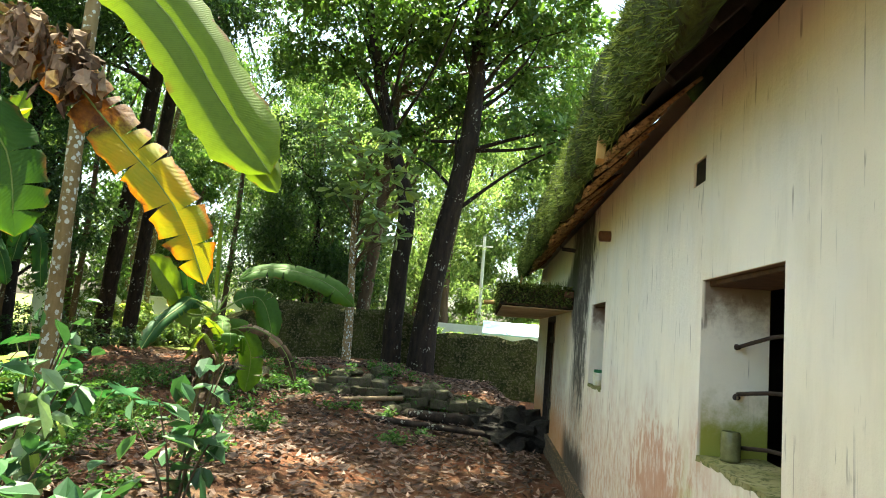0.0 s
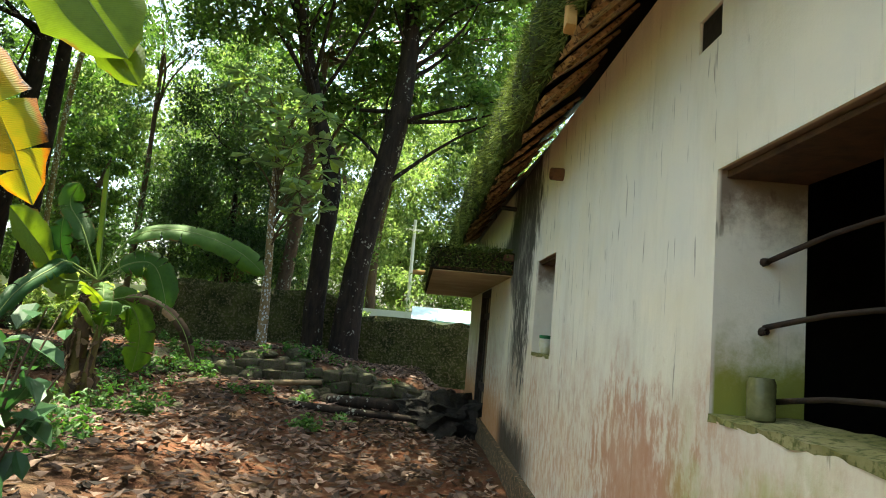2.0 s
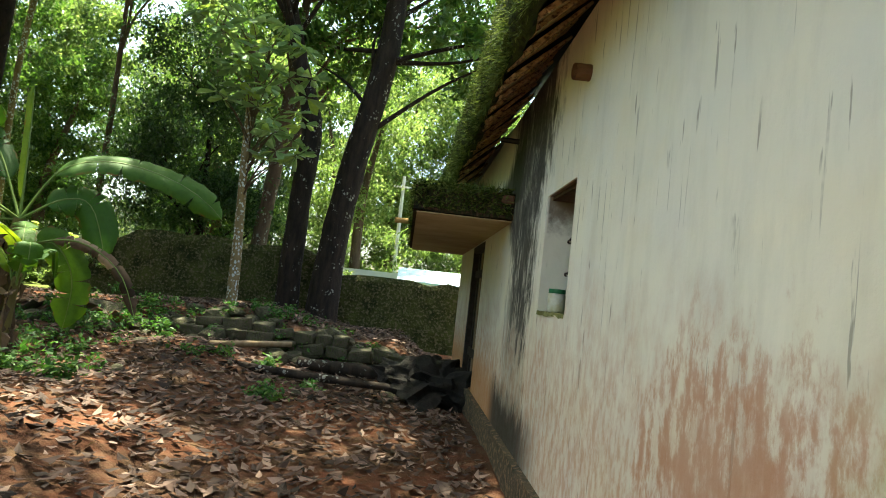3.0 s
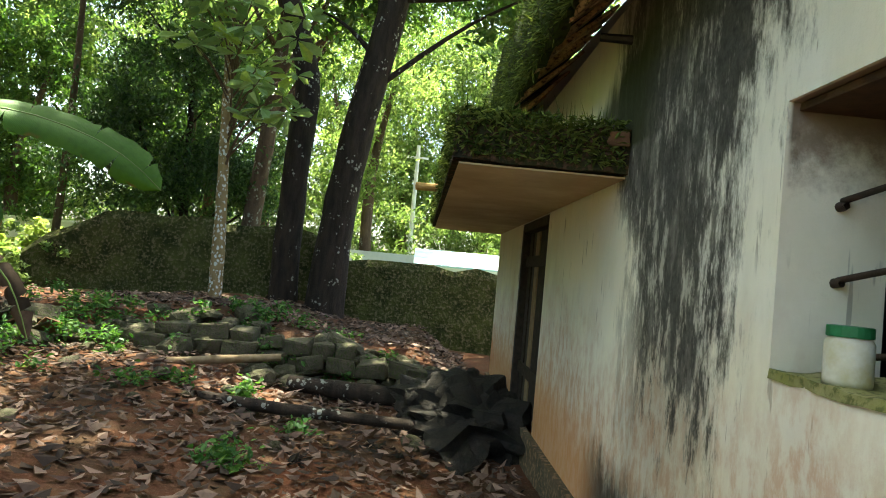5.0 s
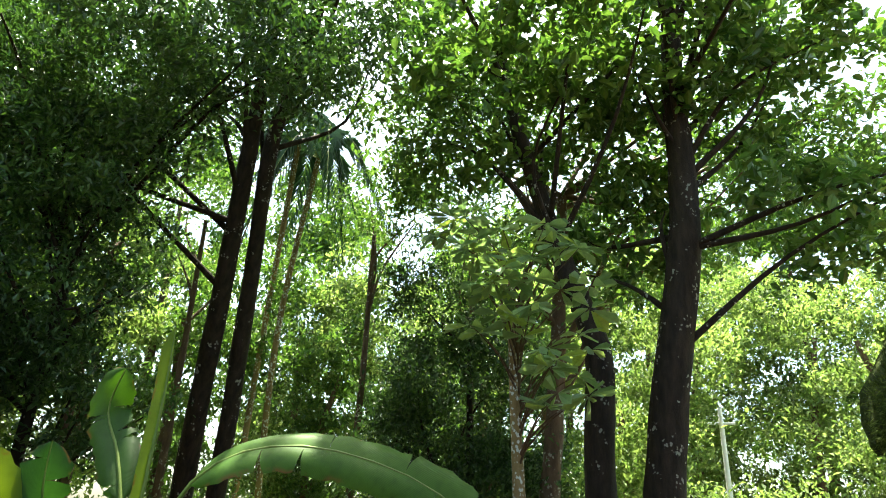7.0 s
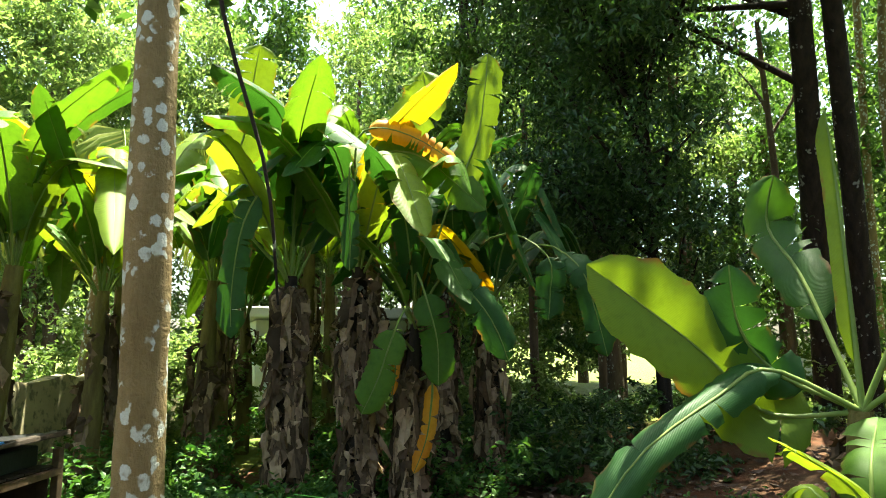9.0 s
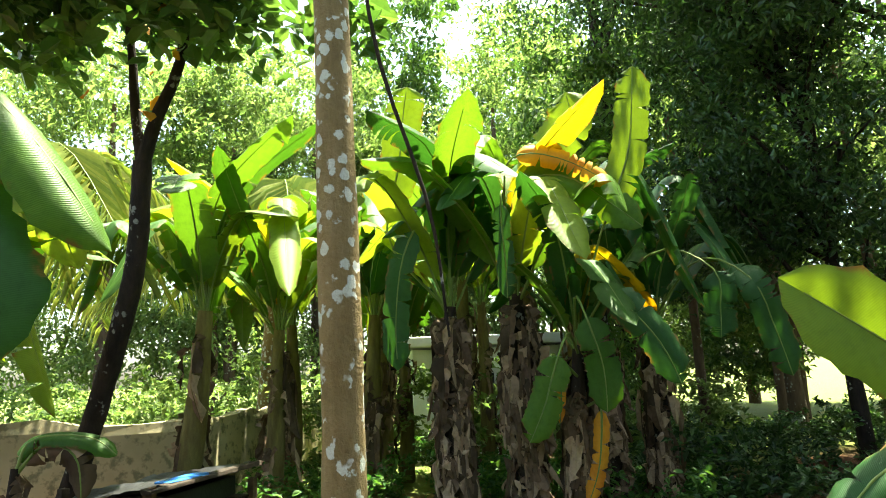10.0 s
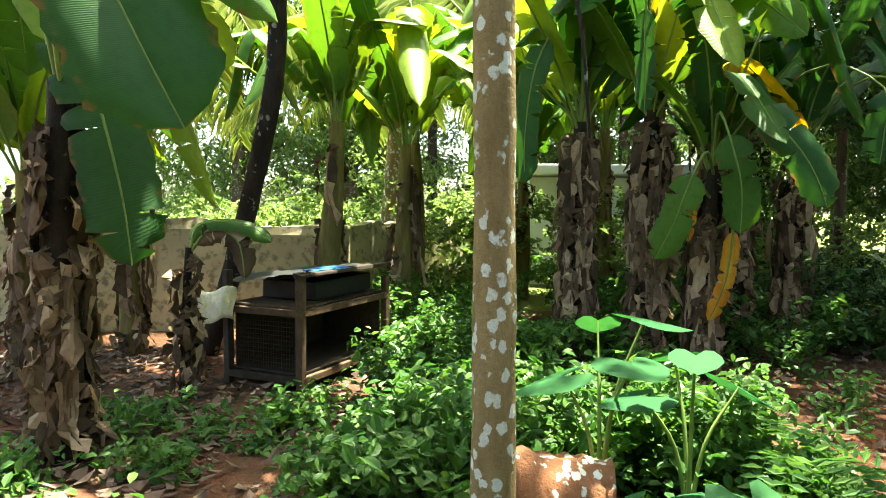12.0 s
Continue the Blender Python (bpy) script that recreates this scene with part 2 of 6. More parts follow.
M_WOOD = simple("old_dark_wood", (0.020, 0.015, 0.011), (0.052, 0.036, 0.026), 14.0, 0.75, 0.6, 0.01)
M_PALEWOOD = simple("sun_bleached_wood", (0.30, 0.22, 0.13), (0.20, 0.13, 0.07), 14.0, 0.8, 0.6, 0.01)
# brown wood made darker, the hutch's shade put into the colour
M_HUTCH = simple("shade_toned_brown_wood", (0.10, 0.060, 0.032), (0.045, 0.029, 0.02), 14.0, 0.8, 0.6, 0.01)
M_YELWOOD = simple("yellow_rafter_wood", (0.42, 0.26, 0.08), (0.28, 0.16, 0.05), 10.0, 0.75, 0.5, 0.01)
M_TILE = simple("broken_clay_tile", (0.17, 0.085, 0.04), (0.09, 0.05, 0.03), 8.0, 0.85, 0.5, 0.01)
# pale tan tile, brightened to hold light bounced up from the ground
M_PALETILE = simple("bounce_toned_tile", (0.58, 0.43, 0.22), (0.36, 0.24, 0.11), 5.0, 0.9, 0.6, 0.012, (0.09, 0.06, 0.035))
M_SILL = simple("algae_covered_plaster", (0.17, 0.17, 0.05), (0.28, 0.26, 0.13), 5.0, 0.9, 0.6, 0.012, (0.09, 0.10, 0.03))
M_IRON = simple("rusty_iron", (0.020, 0.014, 0.011), (0.045, 0.026, 0.017), 20.0, 0.7, 0.5, 0.006)
# plaster darkened so the rooms' shade sits in its colour
M_DARKPL = simple("shade_dark_room_plaster", (0.05, 0.045, 0.04), (0.08, 0.075, 0.06), 2.0, 0.9, 0.3, 0.01)
M_BARKD = bark("dark_wet_bark", (0.015, 0.011, 0.009), (0.040, 0.028, 0.021), 0.35, (0.25, 0.25, 0.22))
M_BARKL = bark("lichen_bark", (0.19, 0.135, 0.062), (0.31, 0.225, 0.115), 1.0)
M_BARKM = bark("brown_bark", (0.075, 0.05, 0.034), (0.14, 0.095, 0.065), 0.5, (0.30, 0.30, 0.25))
M_STEM = bark("banana_stem", (0.20, 0.17, 0.06), (0.10, 0.075, 0.03), 0.0)
M_DRY = leafy("dry_banana_sheath", [(0.018, 0.012, 0.008), (0.030, 0.019, 0.013), (0.10, 0.062, 0.042), (0.34, 0.24, 0.165)], 0.85, 0.1, 0.1)
M_LITTER = leafy("leaf_litter", [(0.014, 0.010, 0.008), (0.034, 0.021, 0.016), (0.075, 0.045, 0.034), (0.20, 0.135, 0.105)], 0.8, 0.05, 0.2)
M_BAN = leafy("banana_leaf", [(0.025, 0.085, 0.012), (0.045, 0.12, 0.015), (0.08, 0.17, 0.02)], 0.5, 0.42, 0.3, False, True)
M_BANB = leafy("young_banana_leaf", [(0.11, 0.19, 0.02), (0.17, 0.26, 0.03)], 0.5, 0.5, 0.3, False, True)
# darker copy of banana_leaf with shade put into the colour
M_BAND = leafy("shade_toned_banana_leaf", [(0.016, 0.065, 0.012), (0.025, 0.085, 0.02)], 0.48, 0.35, 0.3, False, True)
M_YEL = leafy("yellowing_banana_leaf", [(0.42, 0.20, 0.012), (0.40, 0.27, 0.015), (0.26, 0.25, 0.02)], 0.55, 0.4, 0.2, True, True)
M_ORANGE = leafy("orange_leaf", [(0.55, 0.20, 0.02), (0.60, 0.30, 0.03)], 0.55, 0.45, 0.3)
def dying_leaf():
    """A banana leaf gone brown along its first half, yellow-green further on, with burnt edges."""
    m = Mat("dying_banana_leaf", 0.55, 0.25)
    uv = m.t.nodes.new("ShaderNodeUVMap").outputs[0]
    sp = m.t.nodes.new("ShaderNodeSeparateXYZ")
    m.link(uv, sp.inputs[0])
    n1, n2 = m.noise(6.0, 6.0, 0.7), m.noise(2.5, 5.0)
    c = m.mix(m.ramp(n2, (0.38, 0.0), (0.6, 1.0)), (0.46, 0.33, 0.015), (0.24, 0.30, 0.02))
    w = m.node("ShaderNodeTexWave", Scale=16.0, Distortion=1.5, Detail=2.0)
    m.link(uv, w.inputs["Vector"])
    c = m.mix(m.math("MULTIPLY", w.outputs["Fac"], 0.25), c, (0.55, 0.34, 0.02))
    rim = m.band(m.math("ADD", sp.outputs[1], m.math("MULTIPLY", m.math("SUBTRACT", n1, 0.5), 0.9)), 0.72, 0.98)
    c = m.mix(rim, c, (0.50, 0.17, 0.012))
    c = m.mix(m.band(m.math("ADD", sp.outputs[1], m.math("MULTIPLY", m.math("SUBTRACT", n1, 0.5), 1.2)), 0.95, 1.12), c, (0.06, 0.028, 0.012))
    dead = m.band(m.math("ADD", sp.outputs[0], m.math("MULTIPLY", m.math("SUBTRACT", n1, 0.5), 0.9)), 2.0, 1.6)
    c = m.mix(dead, c, m.mix(m.ramp(n1, (0.4, 0.0), (0.62, 1.0)), (0.10, 0.035, 0.012), (0.26, 0.10, 0.02)))
    m.colour(c)
    tr = m.t.nodes.new("ShaderNodeBsdfTranslucent")
    m.link(m.mix(1.0, c, (1.2, 1.1, 0.5), "MULTIPLY"), tr.inputs["Color"])
    mx = m.t.nodes.new("ShaderNodeMixShader")
    mx.inputs[0].default_value = 0.45
    m.link(m.b.outputs[0], mx.inputs[1])
    m.link(tr.outputs[0], mx.inputs[2])
    m.link(mx.outputs[0], m.t.nodes["Material Output"].inputs["Surface"])
    m.bump(w.outputs["Fac"], 0.3, 0.012)
    return m.m


M_DYING = dying_leaf()
M_RIB = simple("banana_midrib", (0.13, 0.20, 0.045), (0.20, 0.26, 0.07), 6.0, 0.5, 0.2, 0.004)
# darker copy of the tree foliage below, shade put into the colour
M_LEAF_DK = leafy("shade_toned_dense_foliage", [(0.014, 0.040, 0.012), (0.030, 0.074, 0.020), (0.065, 0.125, 0.03)], 0.42, 0.32, 0.5)
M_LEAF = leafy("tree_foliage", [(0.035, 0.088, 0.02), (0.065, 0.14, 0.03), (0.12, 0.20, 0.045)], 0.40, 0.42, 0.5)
# paler copies of the tree foliage, sunlight put into the colour
M_LEAF_LT = leafy("sun_toned_foliage", [(0.085, 0.15, 0.045), (0.14, 0.215, 0.07), (0.235, 0.295, 0.13)], 0.5, 0.58, 0.4)
M_LEAF_SUN = leafy("sun_toned_thin_foliage", [(0.20, 0.28, 0.07), (0.30, 0.37, 0.12), (0.40, 0.45, 0.20)], 0.5, 0.65, 0.4)
# grey-green leaf lightened, the sky's sheen put into the colour
M_LEAF_GREY = leafy("sheen_toned_broad_foliage", [(0.09, 0.17, 0.09), (0.15, 0.24, 0.13), (0.24, 0.34, 0.19), (0.32, 0.42, 0.10)], 0.30, 0.40, 0.6)
M_UNDER = leafy("undergrowth_foliage", [(0.024, 0.085, 0.018), (0.05, 0.135, 0.028), (0.10, 0.19, 0.04)], 0.5, 0.48, 0.4)
# darker undergrowth copy, shade on the shrubs put into the colour
M_SHRUB = leafy("shade_toned_shrub_foliage", [(0.02, 0.065, 0.022), (0.035, 0.10, 0.035), (0.07, 0.15, 0.06)], 0.45, 0.35, 0.4)
M_TARO = leafy("yam_leaf", [(0.02, 0.085, 0.03), (0.03, 0.11, 0.035)], 0.65, 0.35, 0.15, False)
M_PALM = leafy("palm_frond", [(0.10, 0.17, 0.03), (0.20, 0.26, 0.05), (0.30, 0.32, 0.08)], 0.45, 0.4, 0.4)
M_PALMD = leafy("drooping_palm_frond", [(0.02, 0.06, 0.03), (0.04, 0.09, 0.04)], 0.45, 0.3, 0.4)
M_WHITE = simple("white_paint", (0.80, 0.80, 0.78), (0.70, 0.70, 0.68), 2.0, 0.7, 0.2, 0.005)
M_BLUE = simple("blue_tarpaulin", (0.03, 0.16, 0.55), (0.05, 0.24, 0.65), 5.0, 0.5, 0.4, 0.01)
M_PALEBLUE = simple("pale_blue_sheet", (0.45, 0.66, 0.78), (0.60, 0.75, 0.82), 3.0, 0.5, 0.2, 0.005)
M_BLACK = simple("black_plastic_sheet", (0.012, 0.012, 0.013), (0.03, 0.03, 0.032), 6.0, 0.45, 0.5, 0.01)
M_CLOTH = simple("dirty_white_sack", (0.62, 0.60, 0.52), (0.46, 0.44, 0.36), 9.0, 0.9, 0.5, 0.01, (0.55, 0.45, 0.08))
M_JAR = simple("dusty_plastic_jar", (0.60, 0.60, 0.52), (0.40, 0.34, 0.14), 9.0, 0.4, 0.1, 0.003)
M_GREENCAP = simple("green_plastic_lid", (0.02, 0.13, 0.05), (0.03, 0.17, 0.07), 12.0, 0.45, 0.1, 0.002)
M_BOTTLE = simple("grimy_bottle", (0.12, 0.12, 0.05), (0.2, 0.2, 0.09), 12.0, 0.25, 0.1, 0.002)


# ---- mesh helpers ----
def fast(name, V, F, mat, smooth=False, uv=None):
    V, F = np.asarray(V, np.float32), np.asarray(F, np.int32)
    k = F.shape[1]
    me = bpy.data.meshes.new(name)
    me.vertices.add(len(V))
    me.vertices.foreach_set("co", V.ravel())
    me.loops.add(F.size)
    me.loops.foreach_set("vertex_index", F.ravel())
    me.polygons.add(len(F))
    me.polygons.foreach_set("loop_start", np.arange(0, F.size, k, dtype=np.int32))
    me.polygons.foreach_set("use_smooth", np.full(len(F), smooth))
    if uv is not None:
        me.uv_layers.new(name="UVMap").data.foreach_set("uv", np.asarray(uv, np.float32)[F.ravel()].ravel())
    me.update(calc_edges=True)
    me.materials.append(mat)
    return me


def thing(name, label, category, group="", kind="", at=(0, 0, 0), data=None):
    ob = new(name, data)
    ob.location = at
    return tagged(ob, label, category, group, kind)


def part(name, me, parent, label=""):
    ob = new(name, me)
    ob.parent = parent
    return tagged(ob, label) if label else ob


def join(chunks):
    V, F, o = [], [], 0
    for v, f in chunks:
        v, f = np.asarray(v, float), np.asarray(f, int)
        V.append(v)
        F.append(f + o)
        o += len(v)
    return np.concatenate(V), np.concatenate(F)


def box(x0, y0, z0, x1, y1, z1, jit=0.0):
    v = np.array([(x, y, z) for z in (z0, z1) for y in (y0, y1) for x in (x0, x1)], float)
    if jit:
        v += R.uniform(-jit, jit, v.shape)
    return v, np.array([(0, 2, 3, 1), (4, 5, 7, 6), (0, 1, 5, 4), (2, 6, 7, 3), (0, 4, 6, 2), (1, 3, 7, 5)])


def bevel_box(name, dims, mat, bev=0.008, at=(0, 0, 0), jit=0.0):
    """A box with softened edges."""
    bm = bmesh.new()
    bmesh.ops.create_cube(bm, size=1)
    for v in bm.verts:
        v.co = Vector((v.co.x * dims[0], v.co.y * dims[1], v.co.z * dims[2])) + Vector(at)
        if jit:
            v.co += Vector(R.uniform(-jit, jit, 3))
    bmesh.ops.bevel(bm, geom=bm.edges[:], offset=bev, segments=2, affect="EDGES", profile=0.6)
    me = bpy.data.meshes.new(name)
    bm.to_mesh(me)
    bm.free()
    me.materials.append(mat)
    return me


def spline(pts, n):
    """n points on a smooth curve through pts."""
    p = np.asarray(pts, float)
    if len(p) == 2:
        return p[0] + (p[1] - p[0]) * np.linspace(0, 1, n)[:, None]
    q = np.vstack([2 * p[0] - p[1], p, 2 * p[-1] - p[-2]])
    out = []
    for u in np.linspace(0, len(p) - 1 - 1e-6, n):
        i, f = int(u), u - int(u)
        a, b, c, d = q[i:i + 4]
        out.append(0.5 * (2 * b + (c - a) * f + (2 * a - 5 * b + 4 * c - d) * f * f + (3 * b - a - 3 * c + d) * f ** 3))
    return np.array(out)


def tube(pts, radii, n=16, sides=8, wobble=0.0):
    p = spline(pts, n)
    r = np.interp(np.linspace(0, 1, n), np.linspace(0, 1, len(radii)), radii)
    t = np.gradient(p, axis=0)
    t /= np.linalg.norm(t, axis=1)[:, None] + 1e-9
    ref = np.array([0.3, 1.0, 0.1]) if abs(t[0][2]) > 0.7 else np.array([0.0, 0.1, 1.0])
    u = np.cross(t, ref)
    u /= np.linalg.norm(u, axis=1)[:, None]
    w = np.cross(t, u)
    a = np.linspace(0, 2 * np.pi, sides, endpoint=False)
    rr = r[:, None] * (1 + wobble * R.uniform(-1, 1, (n, sides)))
    V = p[:, None] + rr[..., None] * (np.cos(a)[None, :, None] * u[:, None] + np.sin(a)[None, :, None] * w[:, None])
    V = V.reshape(-1, 3)
    i, j = np.meshgrid(np.arange(n - 1), np.arange(sides), indexing="ij")
    k = (j + 1) % sides
    F = np.stack([i * sides + j, i * sides + k, (i + 1) * sides + k, (i + 1) * sides + j], -1).reshape(-1, 4)
    caps = [[s * sides + q for q in (0, c, c + 1, c + 1)] for s in (0, n - 1) for c in range(1, sides - 1)]
    caps = [(c[0], c[1], c[2], c[0]) for c in caps]
    return V, F


def rand_dirs(n):
    d = R.normal(size=(n, 3))
    return d / np.linalg.norm(d, axis=1)[:, None]


def leaf_cloud(c, size, aspect=0.45, droop=0.5, fold=0.25):
    """One folded pointed leaf at each point of c."""
    n = len(c)
    d = rand_dirs(n)
    d[:, 2] = d[:, 2] * 0.5 - droop
    d /= np.linalg.norm(d, axis=1)[:, None]
    s = np.cross(d, rand_dirs(n) * 0.6 + np.array([0, 0, 1.0]))
    s /= np.linalg.norm(s, axis=1)[:, None] + 1e-6
    up = np.cross(s, d)
    L = size * R.uniform(0.6, 1.3, n)[:, None]
    W = L * aspect
    base, tip = c - d * L * 0.5, c + d * L * 0.5 - up * L * 0.12
    lft, rgt = c - s * W * 0.5 + up * W * fold, c + s * W * 0.5 + up * W * fold
    V = np.stack([base, lft, tip, rgt], 1).reshape(-1, 3)
    o = np.arange(n)[:, None] * 4
    F = np.stack([o + np.array([0, 1, 2]), o + np.array([0, 2, 3])], 1).reshape(-1, 3)
    return V, F


def broad_leaf_cloud(c, size, aspect=0.5, droop=0.4):
    """Rounder leaves of six corners, for crowns that stand near."""
    n = len(c)
    d = rand_dirs(n)
    d[:, 2] = d[:, 2] * 0.5 - droop
    d /= np.linalg.norm(d, axis=1)[:, None]
    s = np.cross(d, rand_dirs(n) * 0.6 + np.array([0, 0, 1.0]))
    s /= np.linalg.norm(s, axis=1)[:, None] + 1e-6
    up = np.cross(s, d)
    L = size * R.uniform(0.6, 1.3, n)[:, None]
    W = L * aspect * 0.5
    P0 = c - d * L * 0.5
    V = [P0, c - d * L * 0.15 - s * W + up * W * 0.3, c + d * L * 0.25 - s * W * 0.85 + up * W * 0.2, c + d * L * 0.5 - up * L * 0.12,
         c + d * L * 0.25 + s * W * 0.85 + up * W * 0.2, c - d * L * 0.15 + s * W + up * W * 0.3]
    V = np.stack(V, 1).reshape(-1, 3)
    o = np.arange(n)[:, None] * 6
    F = np.stack([o + np.array([0, 1, 2]), o + np.array([0, 2, 3]), o + np.array([0, 3, 4]), o + np.array([0, 4, 5])], 1).reshape(-1, 3)
    return V, F


def rosette_cloud(c, per, size):
    """Whorls of long leaves, broadest near the tip, at each point of c."""
    n = len(c) * per
    c = np.repeat(c, per, 0)
    a = np.tile(np.arange(per) * 2 * np.pi / per, n // per) + R.uniform(-0.3, 0.3, n) + np.repeat(R.uniform(0, 6.28, n // per), per)
    e = R.uniform(-0.55, 0.45, n)
    d = np.stack([np.cos(a) * np.cos(e), np.sin(a) * np.cos(e), np.sin(e)], 1)
    s = np.stack([-np.sin(a), np.cos(a), R.normal(size=n) * 0.7], 1)
    s /= np.linalg.norm(s, axis=1)[:, None]
    up = np.cross(d, s)
    L = size * R.uniform(0.65, 1.2, n)[:, None]
    V = []
    for u, w, h in ((0.08, 0.02, 0.0), (0.45, -0.13, 0.03), (0.78, -0.20, -0.02), (1.0, 0.0, -0.12), (0.78, 0.20, -0.02), (0.45, 0.13, 0.03)):
        V.append(c + d * L * u + s * L * w + up * L * h)
    V = np.stack(V, 1).reshape(-1, 3)
    o = np.arange(n)[:, None] * 6
    F = np.stack([o + np.array([0, 1, 2]), o + np.array([0, 2, 3]), o + np.array([0, 3, 4]), o + np.array([0, 4, 5])], 1).reshape(-1, 3)
    return V, F


def clumps(centre, radii, twigs, per, spread):
    """Points gathered round twigs, and the twigs in flat boughs, inside an ellipsoid."""
    centre, radii = np.asarray(centre, float), np.asarray(radii, float)
    boughs = max(3, twigs // 8)
    d = rand_dirs(boughs) * (R.uniform(0.15, 1.0, boughs) ** 0.45)[:, None]
    bo = centre + d * radii
    reach = 0.11 * radii.max() + 0.06
    tw = bo[R.randint(0, boughs, twigs)] + R.normal(size=(twigs, 3)) * np.array([1.0, 1.0, 0.45]) * reach
    return np.repeat(tw, per, 0) + R.normal(size=(twigs * per, 3)) * spread * 0.72


def tree(name, label, trunk, radii, crowns, bark_mat, leaf_mat, leaf=0.12, broad=False, aspect=0.45, group="", limbs=True, sides=12):
    """A tapered trunk along points, limbs to the crown's masses, and a crown of single leaves.
    crowns: centre, radii, twigs, leaves a twig."""
    base = np.asarray(trunk[0], float)
    ob = thing(name, label, "tree", group, "", tuple(base))
    rel = np.asarray(trunk, float) - base
    part("trunk", fast("trunk", *tube(rel, radii, 26, sides, 0.06), bark_mat, True), ob)
    path = spline(rel, 40)
    pts = []
    for c, r, tw, per in crowns:
        c = np.asarray(c, float) - base
        pts.append(clumps(c, r, tw, per, 0.16 + 0.03 * max(r)))
        if limbs:
            near = int(np.argmin(np.linalg.norm(path - (c - np.array([0, 0, max(r) * 0.9])), axis=1)))
            for q in range(3):
                k = path[min(39, max(8, near + R.randint(-5, 4)))]
                e = c + rand_dirs(1)[0] * np.asarray(r) * 0.7
                mid = (k + e) / 2 + np.array([0, 0, R.uniform(-0.12, 0.16) * np.linalg.norm(e - k)]) + R.normal(size=3) * 0.25
                part("branch", fast("branch", *tube([k, mid, e], [min(0.07, radii[-1] * 0.8), 0.035, 0.012], 9, 5), bark_mat, True), ob)
    if pts:
        pts = np.concatenate(pts)
        f = broad_leaf_cloud if broad else leaf_cloud
        part("crown", fast("crown", *f(pts, leaf, aspect), leaf_mat), ob)
    return ob


# ---- ground ----
def sm(a, b, v):
    u = np.clip((np.asarray(v, float) - a) / (b - a), 0, 1)
    return u * u * (3 - 2 * u)


def height(x, y):
    """The lie of the land: flat by the house, a low bank with rubble, a raised terrace and the grove."""
    x, y = np.asarray(x, float), np.asarray(y, float)
    h = 0.30 * sm(-0.8, -2.6, x)
    h = h + 0.45 * sm(12.9, 14.1, y) * sm(0.9, 0.1, x) * (0.55 + 0.45 * sm(-7.0, -3.0, x))
    h = h + 0.035 * np.sin(1.7 * x + 0.6 * y) * np.sin(1.1 * y - 0.7 * x) + 0.02 * np.sin(4.3 * x + 1.0) * np.sin(3.7 * y)
    h = h - 0.42 * np.exp(-((x + 4.3) / 1.5) ** 2 - ((y - 10.0) / 1.3) ** 2)
    return h


def gz(x, y):
    return float(height(x, y))


def build_ground():
    gx = np.concatenate([[-900, -300, -120, -60, -40], np.arange(-28, -14, 0.8), np.arange(-14, 2.6, 0.14), np.arange(3, 14, 1.0), [20, 40, 120, 300, 900]])
    gy = np.concatenate([[-900, -300, -100, -40, -15], np.arange(-8, 2, 0.5), np.arange(2, 19, 0.14), np.arange(19.5, 34, 0.8), [40, 60, 120, 300, 900]])
    X, Y = np.meshgrid(gx, gy, indexing="ij")
    Z = height(X, Y)
    near = (np.abs(X + 6) < 9) & (np.abs(Y - 9) < 11)
    Z = Z + near * R.uniform(-0.012, 0.012, Z.shape)
    V = np.stack([X, Y, Z], -1).reshape(-1, 3)
    n, m = len(gx), len(gy)
    i, j = np.meshgrid(np.arange(n - 1), np.arange(m - 1), indexing="ij")
    F = np.stack([i * m + j, (i + 1) * m + j, (i + 1) * m + j + 1, i * m + j + 1], -1).reshape(-1, 4)
    thing("ground", "red laterite soil, trodden and littered with dry leaves", "ground", kind="structure", data=fast("ground", V, F, M_SOIL, True))


build_ground()

# ---- house ----
WX, WT = 1.15, 0.34
HOLES = [(2.37, 3.31, 1.26, 2.15), (3.32, 3.52, 2.68, 2.82), (6.09, 6.87, 1.34, 2.17), (10.48, 11.95, 0.25, 2.15)]


def wall_sheet(x0, x1, y0, y1, z0, z1, holes):
    """A wall along y with openings cut through it and their reveals."""
    ys = sorted({y0, y1, *[h[0] for h in holes], *[h[1] for h in holes]})
    zs = sorted({z0, z1, *[h[2] for h in holes], *[h[3] for h in holes]})
    ch = []
    for a, b in zip(ys, ys[1:]):
        for c, d in zip(zs, zs[1:]):
            my, mz = (a + b) / 2, (c + d) / 2
            if any(h[0] < my < h[1] and h[2] < mz < h[3] for h in holes):
                continue
            ch.append(([(x0, a, c), (x0, a, d), (x0, b, d), (x0, b, c)], [(0, 1, 2, 3)]))
            ch.append(([(x1, a, c), (x1, b, c), (x1, b, d), (x1, a, d)], [(0, 1, 2, 3)]))
    for a, b, c, d in [*holes, (y0, y1, z0, z1)]:
        for q in ([(x0, a, c), (x1, a, c), (x1, a, d), (x0, a, d)], [(x0, b, c), (x0, b, d), (x1, b, d), (x1, b, c)],
                  [(x0, a, c), (x0, b, c), (x1, b, c), (x1, a, c)], [(x0, a, d), (x1, a, d), (x1, b, d), (x0, b, d)]):
            ch.append((q, [(0, 1, 2, 3)]))
    return join(ch)


house = thing("house", "old single-storey house, stained lime-washed plaster, steep moss-grown roof", "house")
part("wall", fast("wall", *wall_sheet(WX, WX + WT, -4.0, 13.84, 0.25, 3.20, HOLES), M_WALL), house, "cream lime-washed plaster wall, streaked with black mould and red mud")
